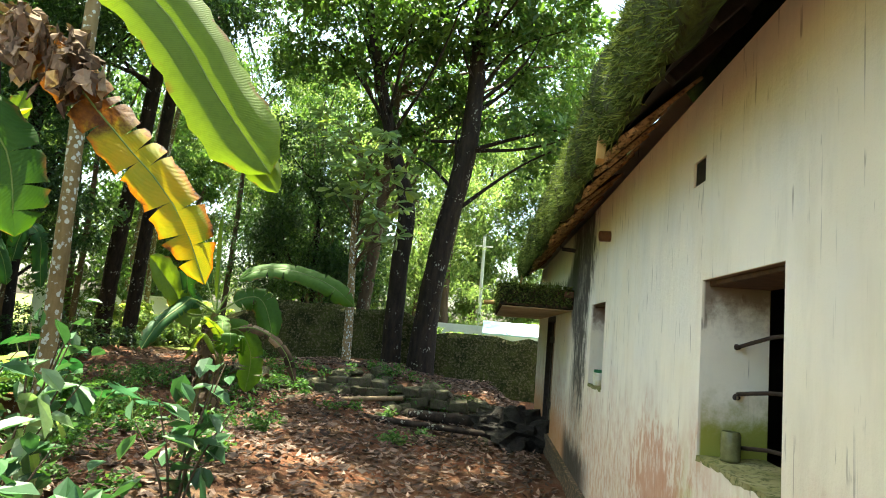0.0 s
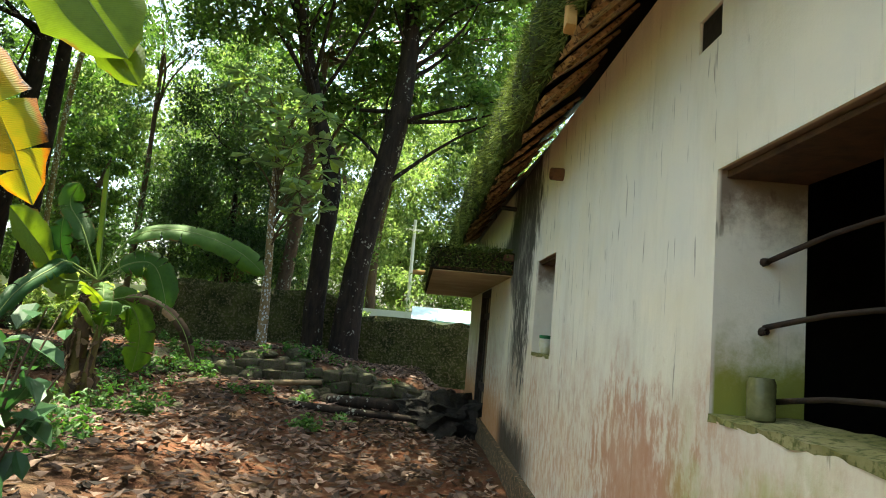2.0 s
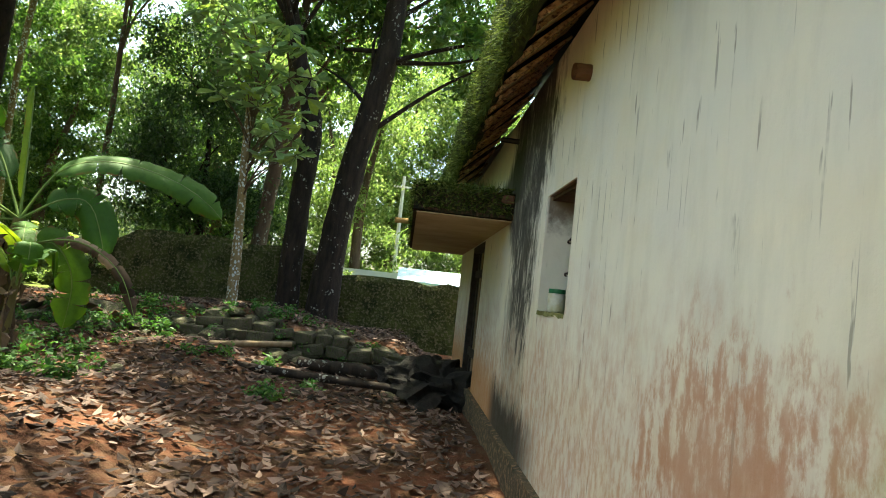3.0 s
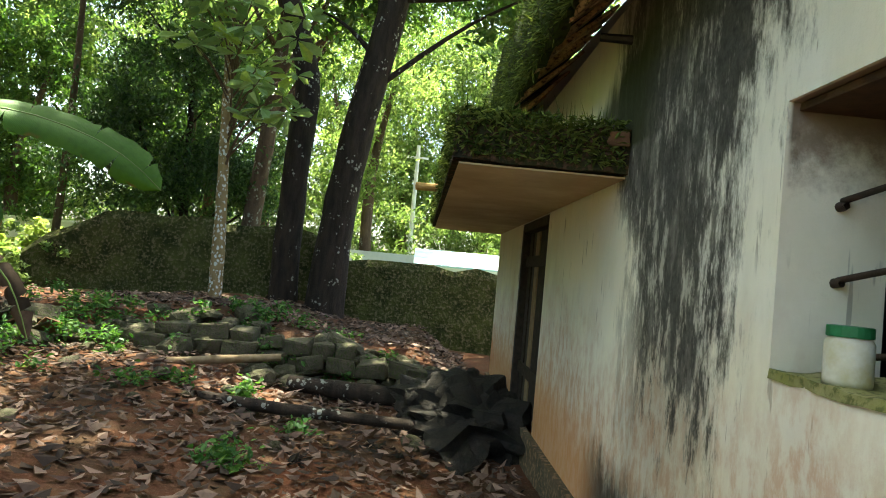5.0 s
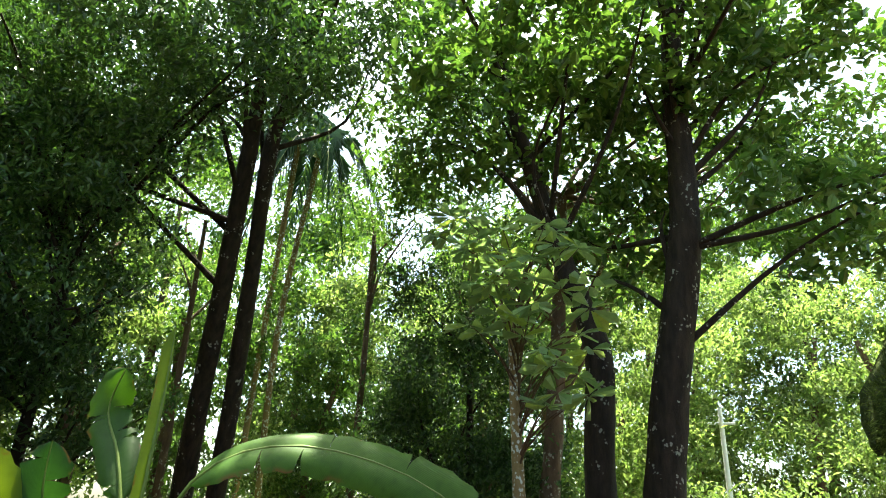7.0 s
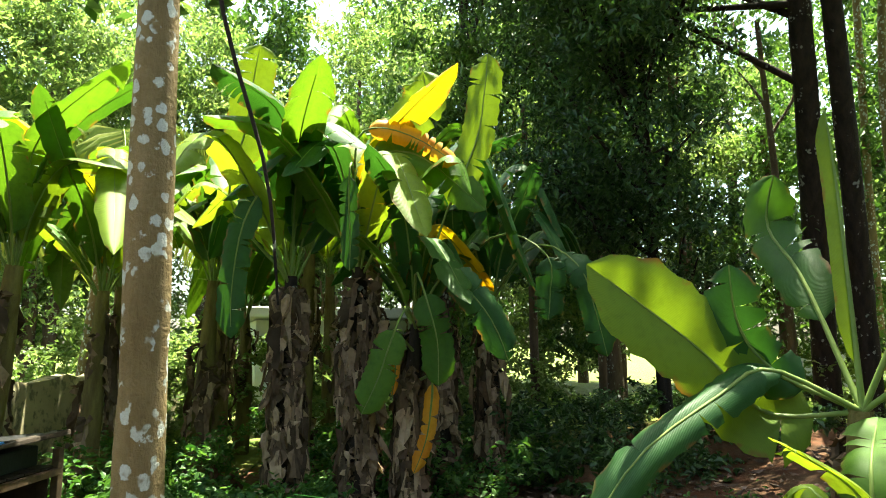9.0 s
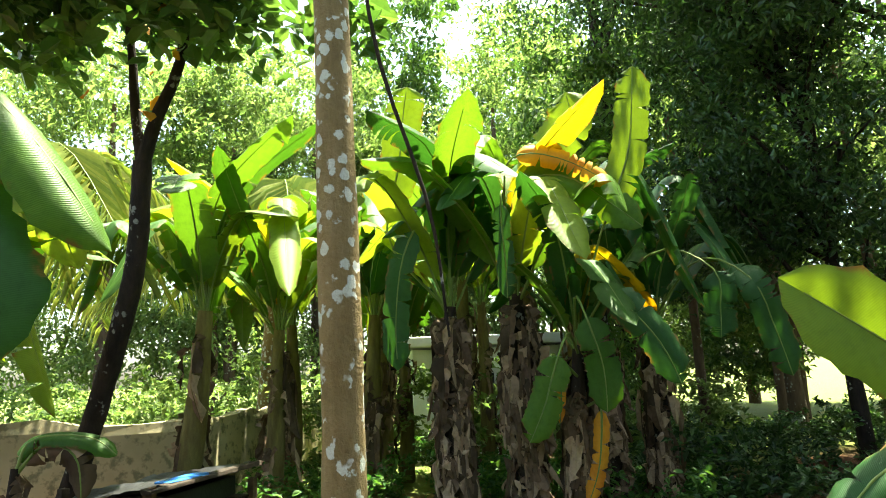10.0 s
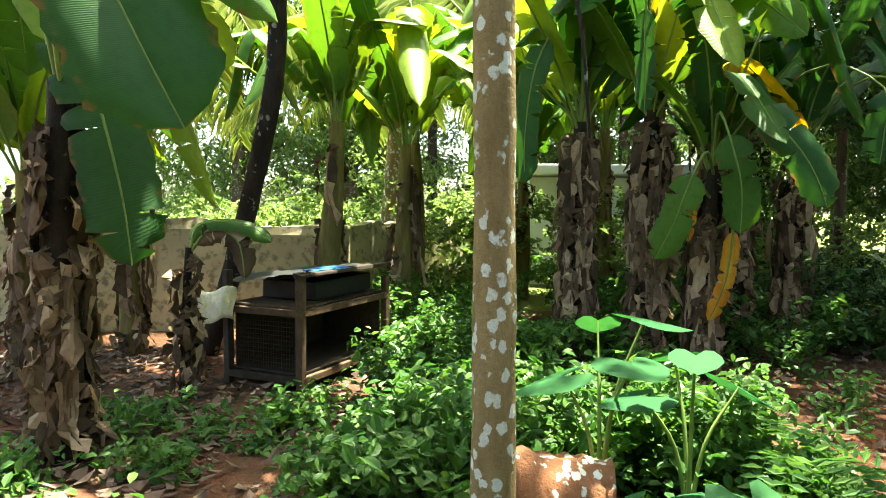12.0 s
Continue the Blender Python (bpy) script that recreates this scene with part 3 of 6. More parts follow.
part("end_wall", fast("end_wall", *join([box(WX + WT, 13.5, 0.25, 6.6, 13.84, 3.20), box(WX + WT, -4.0, 0.25, 6.6, -3.7, 3.20), box(6.3, -3.7, 0.25, 6.6, 13.5, 3.20)]), M_WALL), house)
part("plinth", fast("plinth", *join([box(WX - 0.05, -4.05, -0.2, 6.65, 13.9, 0.246)]), M_PLINTH), house, "damp dark plinth with moss and mud")
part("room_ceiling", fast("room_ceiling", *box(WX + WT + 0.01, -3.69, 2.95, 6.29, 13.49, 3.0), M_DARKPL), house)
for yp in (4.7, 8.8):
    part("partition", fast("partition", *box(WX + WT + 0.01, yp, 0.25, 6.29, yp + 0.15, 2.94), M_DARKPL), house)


def roof_profile():
    return np.array([(0.78, 3.03), (0.73, 2.99), (0.67, 3.08), (0.64, 3.28), (0.68, 3.58), (0.92, 4.02), (1.6, 4.95), (2.6, 6.2), (3.9, 7.6)])


def build_roof():
    pr = roof_profile()
    ys = np.arange(-4.4, 14.41, 0.16)
    ys = np.append(ys, 14.45)
    n, k = len(ys), len(pr)
    V = np.zeros((n, k, 3))
    V[..., 0], V[..., 2], V[..., 1] = pr[None, :, 0], pr[None, :, 1], ys[:, None]
    V += R.uniform(-0.035, 0.035, V.shape)
    V[..., 2] += (0.03 * np.sin(ys * 1.9) + 0.02 * np.sin(ys * 4.7 + 1))[:, None]
    V = V.reshape(-1, 3)
    i, j = np.meshgrid(np.arange(n - 1), np.arange(k - 1), indexing="ij")
    F = np.stack([i * k + j, (i + 1) * k + j, (i + 1) * k + j + 1, i * k + j + 1], -1).reshape(-1, 4)
    inner = [(x + 0.16, z - 0.18) for x, z in pr[4:]]
    inner[0] = (0.80, 3.06)
    inner[1] = (1.2, 3.48)
    extra = []
    for y in (-4.4, 14.45):
        for q in range(4, k - 1):
            (a, b), (c, d) = inner[q - 4], inner[q - 3]
            extra.append(([(pr[q][0], y, pr[q][1]), (pr[q + 1][0], y, pr[q + 1][1]), (c, y, d), (a, y, b)], [(0, 1, 2, 3)]))
        extra.append(([(pr[1][0], y, pr[1][1]), (pr[2][0], y, pr[2][1]), (pr[4][0], y, pr[4][1]), (0.82, y, 3.1)], [(0, 1, 2, 3)]))
    back = [(3.9, -4.4, 7.6), (3.9, 14.45, 7.6), (7.1, 14.45, 3.2), (7.1, -4.4, 3.2)]
    extra.append((back, [(0, 1, 2, 3)]))
    und = []
    for q in range(len(inner) - 1):
        (a, b), (c, d) = inner[q], inner[q + 1]
        und.append(([(a, -4.4, b), (c, -4.4, d), (c, 14.45, d), (a, 14.45, b)], [(0, 1, 2, 3)]))
    roof = part("roof", fast("roof", *join([(V, F), *extra]), M_MOSS, True), house, "steep tiled roof buried under thick green moss and grass")
    # eave shade painted on as a near-black underside
    part("roof_underside", fast("roof_underside", *join(und), M_SHADEBLK), roof)
    # gable ends above the walls
    for y in (13.66, -3.9):
        part("gable", fast("gable", *join([box(0.9, y - 0.08, 3.21, 6.6, y + 0.08, 3.3), ([(0.85, y, 3.21), (6.9, y, 3.21), (3.9, y, 7.3), (3.9, y, 7.3)], [(0, 1, 2, 3)])]), M_WALL), house)
    # moss and grass blades on the eave and slope
    m = 60000
    t = R.uniform(0.02, 1, m) ** 1.5 * (k - 2.001) + 1
    q = t.astype(int)
    f = (t - q)[:, None]
    xz = pr[q] * (1 - f) + pr[np.minimum(q + 1, k - 1)] * f
    c = np.stack([xz[:, 0], R.uniform(-3.0, 14.1, m), xz[:, 1]], 1)
    dirs = np.array([-0.45, 0.0, 0.15]) + R.normal(size=(m, 3)) * 0.40
    dirs[:, 2] += np.where(xz[:, 1] > 3.5, 0.6, -0.25)
    L = (0.018 + 0.048 * R.uniform(0, 1, m) ** 2.0)[:, None]
    s = np.cross(dirs, rand_dirs(m))
    s /= np.linalg.norm(s, axis=1)[:, None]
    tip = c + dirs * L * 1.5
    V2 = np.stack([c - s * 0.006, c + s * 0.006, tip - np.array([0, 0, 0.02]) * R.uniform(0, 1, (m, 1))], 1).reshape(-1, 3)
    tagged(part("moss", fast("moss", V2, np.arange(m * 3).reshape(-1, 3), M_MOSSTUFT), roof), kind="stuff")
    # rafters' ends under the eave, near-black to carry the eave's shade
    raft = bevel_box("rafter", (0.50, 0.07, 0.10), M_SHADEBLK, 0.008)
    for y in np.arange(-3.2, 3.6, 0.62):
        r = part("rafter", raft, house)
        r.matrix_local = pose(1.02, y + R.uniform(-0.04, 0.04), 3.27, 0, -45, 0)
    # tiles under the eave, bounced light put into their pale colour
    tile = bevel_box("soffit_tile", (0.50, 0.34, 0.022), M_PALETILE, 0.006, jit=0.014)
    for y in np.arange(3.75, 13.7, 0.27):
        r = part("soffit_tile", tile, house)
        r.matrix_local = pose(0.975 + R.uniform(-0.025, 0.03), y, 3.19 + R.uniform(-0.02, 0.015), 6 + R.uniform(-2, 2), -42 + R.uniform(-3, 3), R.uniform(-3, 3))


build_roof()


def eave_batten(y, tilt, z):
    b = part("hanging_batten", bevel_box("hanging_batten", (0.05, 0.06, 0.62), M_YELWOOD, 0.006), house, "yellowed wooden batten hanging from the eave")
    b.matrix_local = pose(0.70, y, z, tilt, 6, 0)


eave_batten(3.95, -28, 3.15)
eave_batten(13.3, 12, 3.0)


def build_canopy():
    c = thing("door_canopy", "concrete canopy slab over the door, overgrown with moss and ferns", "canopy")
    bm = bmesh.new()
    bmesh.ops.create_grid(bm, x_segments=6, y_segments=34, size=0.5)
    for v in bm.verts:
        v.co = Vector((0.675 + v.co.x * 0.95, 11.12 + v.co.y * 5.44, 2.40 + R.uniform(-0.03, 0.04)))
    ext = bmesh.ops.extrude_face_region(bm, geom=bm.faces[:])
    for v in [g for g in ext["geom"] if isinstance(g, bmesh.types.BMVert)]:
        v.co.z = 2.172 + R.uniform(-0.008, 0.008)
    bmesh.ops.recalc_face_normals(bm, faces=bm.faces[:])
    me = bpy.data.meshes.new("slab")
    bm.to_mesh(me)
    bm.free()
    me.materials.append(M_MOSSCON)
    slab = part("slab", me, c)
    part("soffit", fast("soffit", *box(0.235, 8.43, 2.150, 1.146, 13.81, 2.160), M_SOFFIT), c, "ochre plaster soffit with dark cracks")
    n = 6500
    p = np.stack([R.uniform(0.17, 1.15, n), R.uniform(8.4, 13.8, n), np.full(n, 2.41)], 1)
    edge = R.uniform(size=n) < 0.62
    p[edge, 0] = 0.19 + R.normal(size=edge.sum()) * 0.015
    p[edge, 2] = R.uniform(2.2, 2.45, edge.sum())
    near = R.uniform(size=n) < 0.3
    p[near, 1] = 8.40 + R.normal(size=near.sum()) * 0.02
    p[near, 2] = R.uniform(2.2, 2.46, near.sum()) ** 1.0
    p[near, 0] = R.uniform(0.2, 1.12, near.sum())
    tagged(part("fern_growth", fast("fern_growth", *leaf_cloud(p, 0.055, 0.32, 0.1), M_MOSSTUFT), slab, "small ferns and moss tufts"), kind="stuff")
    m = 2200
    q = np.stack([R.uniform(0.2, 1.1, m), R.uniform(8.4, 13.7, m), np.full(m, 2.40)], 1)
    d = np.stack([R.normal(size=m) * 0.04, R.normal(size=m) * 0.04, R.uniform(0.03, 0.20, m)], 1)
    V = np.stack([q + (0.005, 0, 0), q - (0.005, 0, 0), q + d], 1).reshape(-1, 3)
    tagged(part("grass", fast("grass", V, np.arange(3 * m).reshape(-1, 3), M_MOSSTUFT), slab), kind="stuff")
    pipe = part("drain_pipe", fast("drain_pipe", *tube([(0.3, 10.6, 2.29), (-0.02, 10.55, 2.28)], [0.035, 0.035], 4, 10), M_YELWOOD), c)
    return c


build_canopy()
chip = thing("clay_chip", "broken orange clay tile piece lodged in the moss", "tile piece", at=(1.08, 8.38, 2.36), data=bevel_box("clay_chip", (0.11, 0.03, 0.08), M_TILE, 0.012, jit=0.012))


def build_window(name, y0, y1, z0, z1, label, upright):
    """Rusty bars let into the jambs of a deep opening, a board under the head and a rough sill."""
    w = thing(name, label, "window", kind="structure")
    xo = WX + 0.19
    for i, z in enumerate(z0 + (z1 - z0) * np.array([0.14, 0.42, 0.70])):
        part("bar", fast("bar", *tube([(xo, y0 - 0.03, z + R.uniform(-0.01, 0.01)), (xo + 0.004, (y0 + y1) / 2, z), (xo, y1 + 0.03, z - 0.06 + R.uniform(-0.01, 0.02))], [0.009, 0.009, 0.011], 6, 8, 0.06), M_IRON, True), w, "rusty iron bar")
        part("bar_socket", fast("bar_socket", *tube([(xo - 0.01, y1 + 0.01, z - 0.06), (xo - 0.01, y1 - 0.035, z - 0.06)], [0.017, 0.011], 4, 9, 0.12), M_IRON, True), w)
    if upright:
        part("upright_bar", fast("upright_bar", *tube([(xo + 0.02, y0 + 0.34, z0 - 0.03), (xo + 0.02, y0 + 0.36, z1 + 0.02)], [0.009, 0.009], 5, 7), M_IRON, True), w)
    part("lintel_board", bevel_box("lintel_board", (0.30, y1 - y0 - 0.006, 0.028), M_HUTCH, 0.006, (WX + 0.185, (y0 + y1) / 2, z1 - 0.017), 0.004), w, "brown board under the opening's head")
    n = 14
    gx, gy = np.meshgrid(np.linspace(WX - 0.003, WX + WT - 0.01, 7), np.linspace(y0 + 0.003, y1 - 0.003, n), indexing="ij")
    top = z0 + 0.012 + R.uniform(-0.005, 0.007, gx.shape) + 0.025 * (gx - WX)
    V = np.concatenate([np.stack([gx, gy, top], -1).reshape(-1, 3), np.stack([gx[0], gy[0], np.full(n, z0 - 0.014)], -1) + R.uniform(-0.006, 0.006, (n, 3)) * (1, 0, 1)])
    F = [(i * n + j, (i + 1) * n + j, (i + 1) * n + j + 1, i * n + j + 1) for i in range(6) for j in range(n - 1)] + [(7 * n + j, j, j + 1, 7 * n + j + 1) for j in range(n - 1)]
    part("sill", fast("sill", V, F, M_SILL), w, "rough plaster sill green with algae")


build_window("window_1", *HOLES[0], "barred window in a deep plaster opening, green algae on its sill", 1)
build_window("window_2", *HOLES[2], "small barred window in a deep plaster opening", 1)


def build_door():
    d = thing("door_1", "narrow double door of weathered grey-brown boards, closed", "door", kind="structure")
    y0, y1, z0, z1 = HOLES[3]
    x = WX + 0.05
    for a, b, c, e in ((y0, y0 + 0.09, z0, z1), (y1 - 0.09, y1, z0, z1), (y0 + 0.09, y1 - 0.09, z1 - 0.09, z1)):
        part("door_frame", bevel_box("door_frame", (0.12, b - a - 0.002, e - c - 0.002), M_WOOD, 0.01, (x + 0.02, (a + b) / 2, (c + e) / 2)), d)
    n = 7
    step = (y1 - y0 - 0.18) / n
    for i in range(n):
        part("board", bevel_box("board", (0.035, step - 0.012, z1 - z0 - 0.11), M_PALEWOOD if i in (1, 4) else M_WOOD, 0.006, (x + 0.05 + 0.01 * (i % 2), y0 + 0.09 + (i + 0.5) * step, (z0 + z1 - 0.09) / 2)), d)
    for z in (0.65, 1.75):
        part("rail", bevel_box("rail", (0.03, y1 - y0 - 0.2, 0.11), M_WOOD, 0.006, (x + 0.02, (y0 + y1) / 2, z)), d)


build_door()


def jar(at, r, h, body, lid, label, name="jar"):
    prof = [(0.0, 0), (r, 0), (r * 1.02, h * 0.1), (r * 1.02, h * 0.72), (r * 0.9, h * 0.8), (r * 0.88, h * 0.82)]
    ob = thing(name, label, "jar", at=at)
    a = np.linspace(0, 2 * np.pi, 20, endpoint=False)

    def lathe(p):
        V = np.array([(q * math.cos(t), q * math.sin(t), z) for q, z in p for t in a])
        F = [(i * 20 + j, i * 20 + (j + 1) % 20, (i + 1) * 20 + (j + 1) % 20, (i + 1) * 20 + j) for i in range(len(p) - 1) for j in range(20)]
        return V, F
    part("body", fast("body", *lathe(prof), body, True), ob)
    if lid:
        part("lid", fast("lid", *lathe([(r * 0.96, h * 0.82), (r * 0.97, h * 0.84), (r * 0.97, h), (r * 0.9, h * 1.01), (0, h * 1.01)]), lid), ob, "green screw lid")
    return ob


# added plate that paints the vent hole's shade
part("vent_back", bevel_box("vent_back", (0.02, 0.196, 0.136), M_SHADEBLK, 0.004, (WX + 0.022, 3.42, 2.75)), house, "near-black plate standing in for the shaded depth of the vent")
jar((WX + 0.07, 6.62, 1.354), 0.058, 0.155, M_JAR, M_GREENCAP, "dusty white plastic jar with a green lid on the sill")
jar((WX + 0.12, 3.19, 1.276), 0.045, 0.17, M_BOTTLE, None, "grimy glass bottle standing on the algae-covered sill", "bottle")
thing("wall_stub", "rusty clay pipe stub built into the wall", "pipe stub", at=(0, 0, 0), data=fast("wall_stub", *tube([(1.2, 6.02, 2.78), (1.05, 6.0, 2.77)], [0.05, 0.05], 4, 10), M_TILE))
thing("wall_pipe", "black plastic pipe end sticking out of the wall", "pipe", at=(0, 0, 0), data=fast("wall_pipe", *tube([(1.2, 8.51, 2.95), (0.98, 8.57, 2.97)], [0.03, 0.025], 4, 8), M_BLACK))


# ---- yard walls ----
def build_yard_wall(name, label, pts, tops, thick, mat, base=-0.1, rows=True):
    """A wall along a line, of irregular blocks with a ragged top."""
    ob = thing(name, label, "wall", kind="structure")
    pts = [np.array(p, float) for p in pts]
    for (a, b), (ta, tb) in zip(zip(pts, pts[1:]), zip(tops, tops[1:])):
        L = np.linalg.norm(b - a)
        u = (b - a) / L
        nrm = np.array([-u[1], u[0]])
        n = max(2, int(L / 0.42))
        k = 7
        for face in (0,):
            V, F = [], []
            prof = [(-1, 0), (-1, 0.3), (-1, 0.6), (-1, 0.93), (-0.6, 1.0), (0.6, 1.0), (1, 0.9), (1, 0.0)]
            for i in range(n + 1):
                c = a + u * L * i / n
                top = ta + (tb - ta) * i / n + R.uniform(-0.06, 0.06)
                for s, h in prof:
                    o = thick / 2 * s + R.uniform(-0.025, 0.025)
                    V.append((c[0] + nrm[0] * o, c[1] + nrm[1] * o, base + (top - base) * h + R.uniform(-0.02, 0.02) * (h > 0)))
            m = len(prof)
            for i in range(n):
                for j in range(m - 1):
                    F.append((i * m + j, (i + 1) * m + j, (i + 1) * m + j + 1, i * m + j + 1))
            part("wall_run", fast("wall_run", V, F, mat, False), ob)
    return ob


build_yard_wall("yard_wall", "low laterite boundary wall black with damp and green with moss", [(-7.9, 18.42), (-6.4, 18.4), (-2.15, 18.3), (-1.4, 18.25), (6.5, 18.1)], [1.3, 2.2, 2.17, 1.62, 1.68], 0.28, M_YARDWALL)
build_yard_wall("grove_wall", "cream boundary wall with peeling damp-stained plaster", [(-9.2, -1.0), (-10.2, 2.6), (-10.6, 4.6), (-17, 6.5)], [1.65, 1.7, 1.7, 1.6], 0.18, M_CREAM)


# ---- rubble, stones, logs ----
def stone_mesh(kind):
    bm = bmesh.new()
    bmesh.ops.create_icosphere(bm, subdivisions=2, radius=0.5)
    sc = Vector(((1.0, 0.75, 0.5), (1.2, 0.6, 0.32), (0.8, 0.8, 0.65), (1.3, 0.9, 0.22))[kind])
    for v in bm.verts:
        k = noise.noise(v.co * 2.1 + Vector((kind * 7, 0, 0)))
        c = v.co * (1 + 0.35 * k)
        c = Vector([max(-0.40, min(0.40, q)) for q in c])
        v.co = Vector((c.x * sc.x, c.y * sc.y, c.z * sc.z))
    me = bpy.data.meshes.new("stone")
    bm.to_mesh(me)
    bm.free()
    me.materials.append(M_STONE)
    return me


STONES = [stone_mesh(k) for k in range(4)]


def lay_stones():
    for i in range(120):
        x = R.uniform(-6.2, 0.75)
        y = 13.35 + R.normal() * 0.3 + 0.15 * math.sin(x * 1.3)
        s = R.uniform(0.18, 0.55)
        o = thing("stone", "mossy grey rubble stone heaped along the bank", "stone", "rubble along the bank", data=STONES[R.randint(4)])
        o.matrix_basis = pose(x, y, gz(x, y) + s * 0.12, R.uniform(-14, 14), R.uniform(-14, 14), R.uniform(0, 360)) @ Matrix.Scale(s, 4)
    for i in range(26):
        x, y = R.uniform(-4.5, 0.6), R.uniform(10.0, 13.0)
        s = R.uniform(0.10, 0.26)
        o = thing("stone", "small grey stone lying among dry leaves", "stone", "loose stones in the yard", data=STONES[R.randint(4)])
        o.matrix_basis = pose(x, y, gz(x, y) + s * 0.1, R.uniform(-14, 14), R.uniform(-14, 14), R.uniform(0, 360)) @ Matrix.Scale(s, 4)


lay_stones()


def dry_stone_course():
    """Two rough courses of squared laterite blocks holding the bank's edge, and old tiles stacked beside them."""
    for row in range(2):
        x = -3.3 + 0.2 * row
        while x < (0.25 if row == 0 else -0.3):
            w = R.uniform(0.24, 0.46)
            if R.uniform() < (0.92 if row == 0 else 0.7):
                me = bevel_box("block", (w, R.uniform(0.2, 0.3), R.uniform(0.15, 0.21)), M_STONE, 0.03, jit=0.035)
                b = thing("stone_block", "rough mossy laterite block of the low bank wall", "stone block", "blocks of the bank wall", data=me)
                yy = 13.16 + 0.05 * math.sin(x * 3)
                b.matrix_basis = pose(x + w / 2, yy + 0.06 * row, 0.26 + gz(x + w / 2, 13.0) * 0.5 + 0.17 * row, R.uniform(-5, 5), R.uniform(-6, 6), R.uniform(-10, 10))
            x += w + 0.02
    for i in range(13):
        x, y = -5.9 + 0.13 * i + R.uniform(-0.1, 0.1), 13.0 + R.uniform(-0.15, 0.3)
        t = thing("old_tile", "weathered dark roof tile leaning in a stack on the bank", "roof tile", "stacked old tiles", data=bevel_box("old_tile", (0.42, 0.26, 0.025), M_TILE if i % 3 == 0 else M_STONE, 0.006, jit=0.012))
        t.matrix_basis = pose(x, y, gz(x, y) + 0.16, R.uniform(-25, 25), R.uniform(-48, -18), R.uniform(-30, 30))


dry_stone_course()
big = thing("slab_stone", "pale grey slab of broken concrete leaning on the rubble", "stone", data=STONES[1])
big.matrix_basis = pose(-0.75, 13.45, 0.50, 18, 24, 30) @ Matrix.Scale(0.62, 4)
blk = thing("concrete_block", "weathered hollow concrete block standing on the soil", "block", data=bevel_box("concrete_block", (0.26, 0.22, 0.34), M_STONE, 0.02, jit=0.02))
blk.matrix_basis = pose(0.15, 13.0, 0.17, 0, 3, 12)


def log(name, label, pts, radii, mat, cat="log"):
    b = np.asarray(pts[0], float)
    return thing(name, label, cat, at=tuple(b), data=fast(name, *tube(np.asarray(pts) - b, radii, 12, 10, 0.08), mat, True))


log("fallen_branch", "sun-bleached fallen branch on the leaf litter", [(-2.6, 12.2, 0.32), (-2.1, 12.5, 0.34), (-1.5, 12.9, 0.36)], [0.04, 0.05, 0.045], M_PALEWOOD, "branch")
log("fallen_branch", "thin dark fallen branch on the soil", [(-2.4, 11.3, 0.2), (-1.2, 11.2, 0.14), (0.2, 11.1, 0.1)], [0.05, 0.06, 0.05], M_BARKD, "branch")
log("fallen_branch", "mossy dark fallen trunk lying across the yard", [(-1.3, 12.6, 0.12), (-0.2, 12.3, 0.12), (0.9, 12.1, 0.12)], [0.09, 0.12, 0.11], M_BARKD, "branch")
plank = thing("slate_slab", "dark stone slab leaning on the bank", "slab", data=bevel_box("slate_slab", (0.55, 0.05, 0.5), M_STONE, 0.012, jit=0.02))
plank.matrix_basis = pose(-4.6, 13.15, 0.5, -35, 6, 20)


def ash_heap():
    """The dark heap of burnt rubbish against the house."""
    bm = bmesh.new()
    bmesh.ops.create_icosphere(bm, subdivisions=4, radius=1)
    for v in bm.verts:
        k = noise.fractal(v.co * 2.2, 0.6, 2.0, 4)
        v.co = Vector((v.co.x * 0.75, v.co.y * 1.5, v.co.z * 0.42)) * (1 + 0.4 * k)
    me = bpy.data.meshes.new("ash_heap")
    bm.to_mesh(me)
    bm.free()
    me.materials.append(simple("charred_rubbish", (0.012, 0.011, 0.010), (0.035, 0.028, 0.022), 9.0, 0.9, 1.0, 0.05))
    heap = thing("rubbish_mound", "black mound of charred rubbish against the house plinth", "mound", at=(0.72, 12.0, 0.02))
    part("core", me, heap)
    for k in range(70):
        a, u = R.uniform(0, 6.28), R.uniform(0.2, 1.0) ** 0.5
        ch = STONES[R.randint(4)].copy()
        ch.materials[0] = me.materials[0]
        c = part("charred_lump", ch, heap)
        c.matrix_local = pose(math.cos(a) * u * 0.72, math.sin(a) * u * 1.45, 0.40 * (1 - u * u) + 0.02, R.uniform(-50, 50), R.uniform(-50, 50), R.uniform(0, 360)) @ Matrix.Scale(R.uniform(0.12, 0.36), 4)


ash_heap()


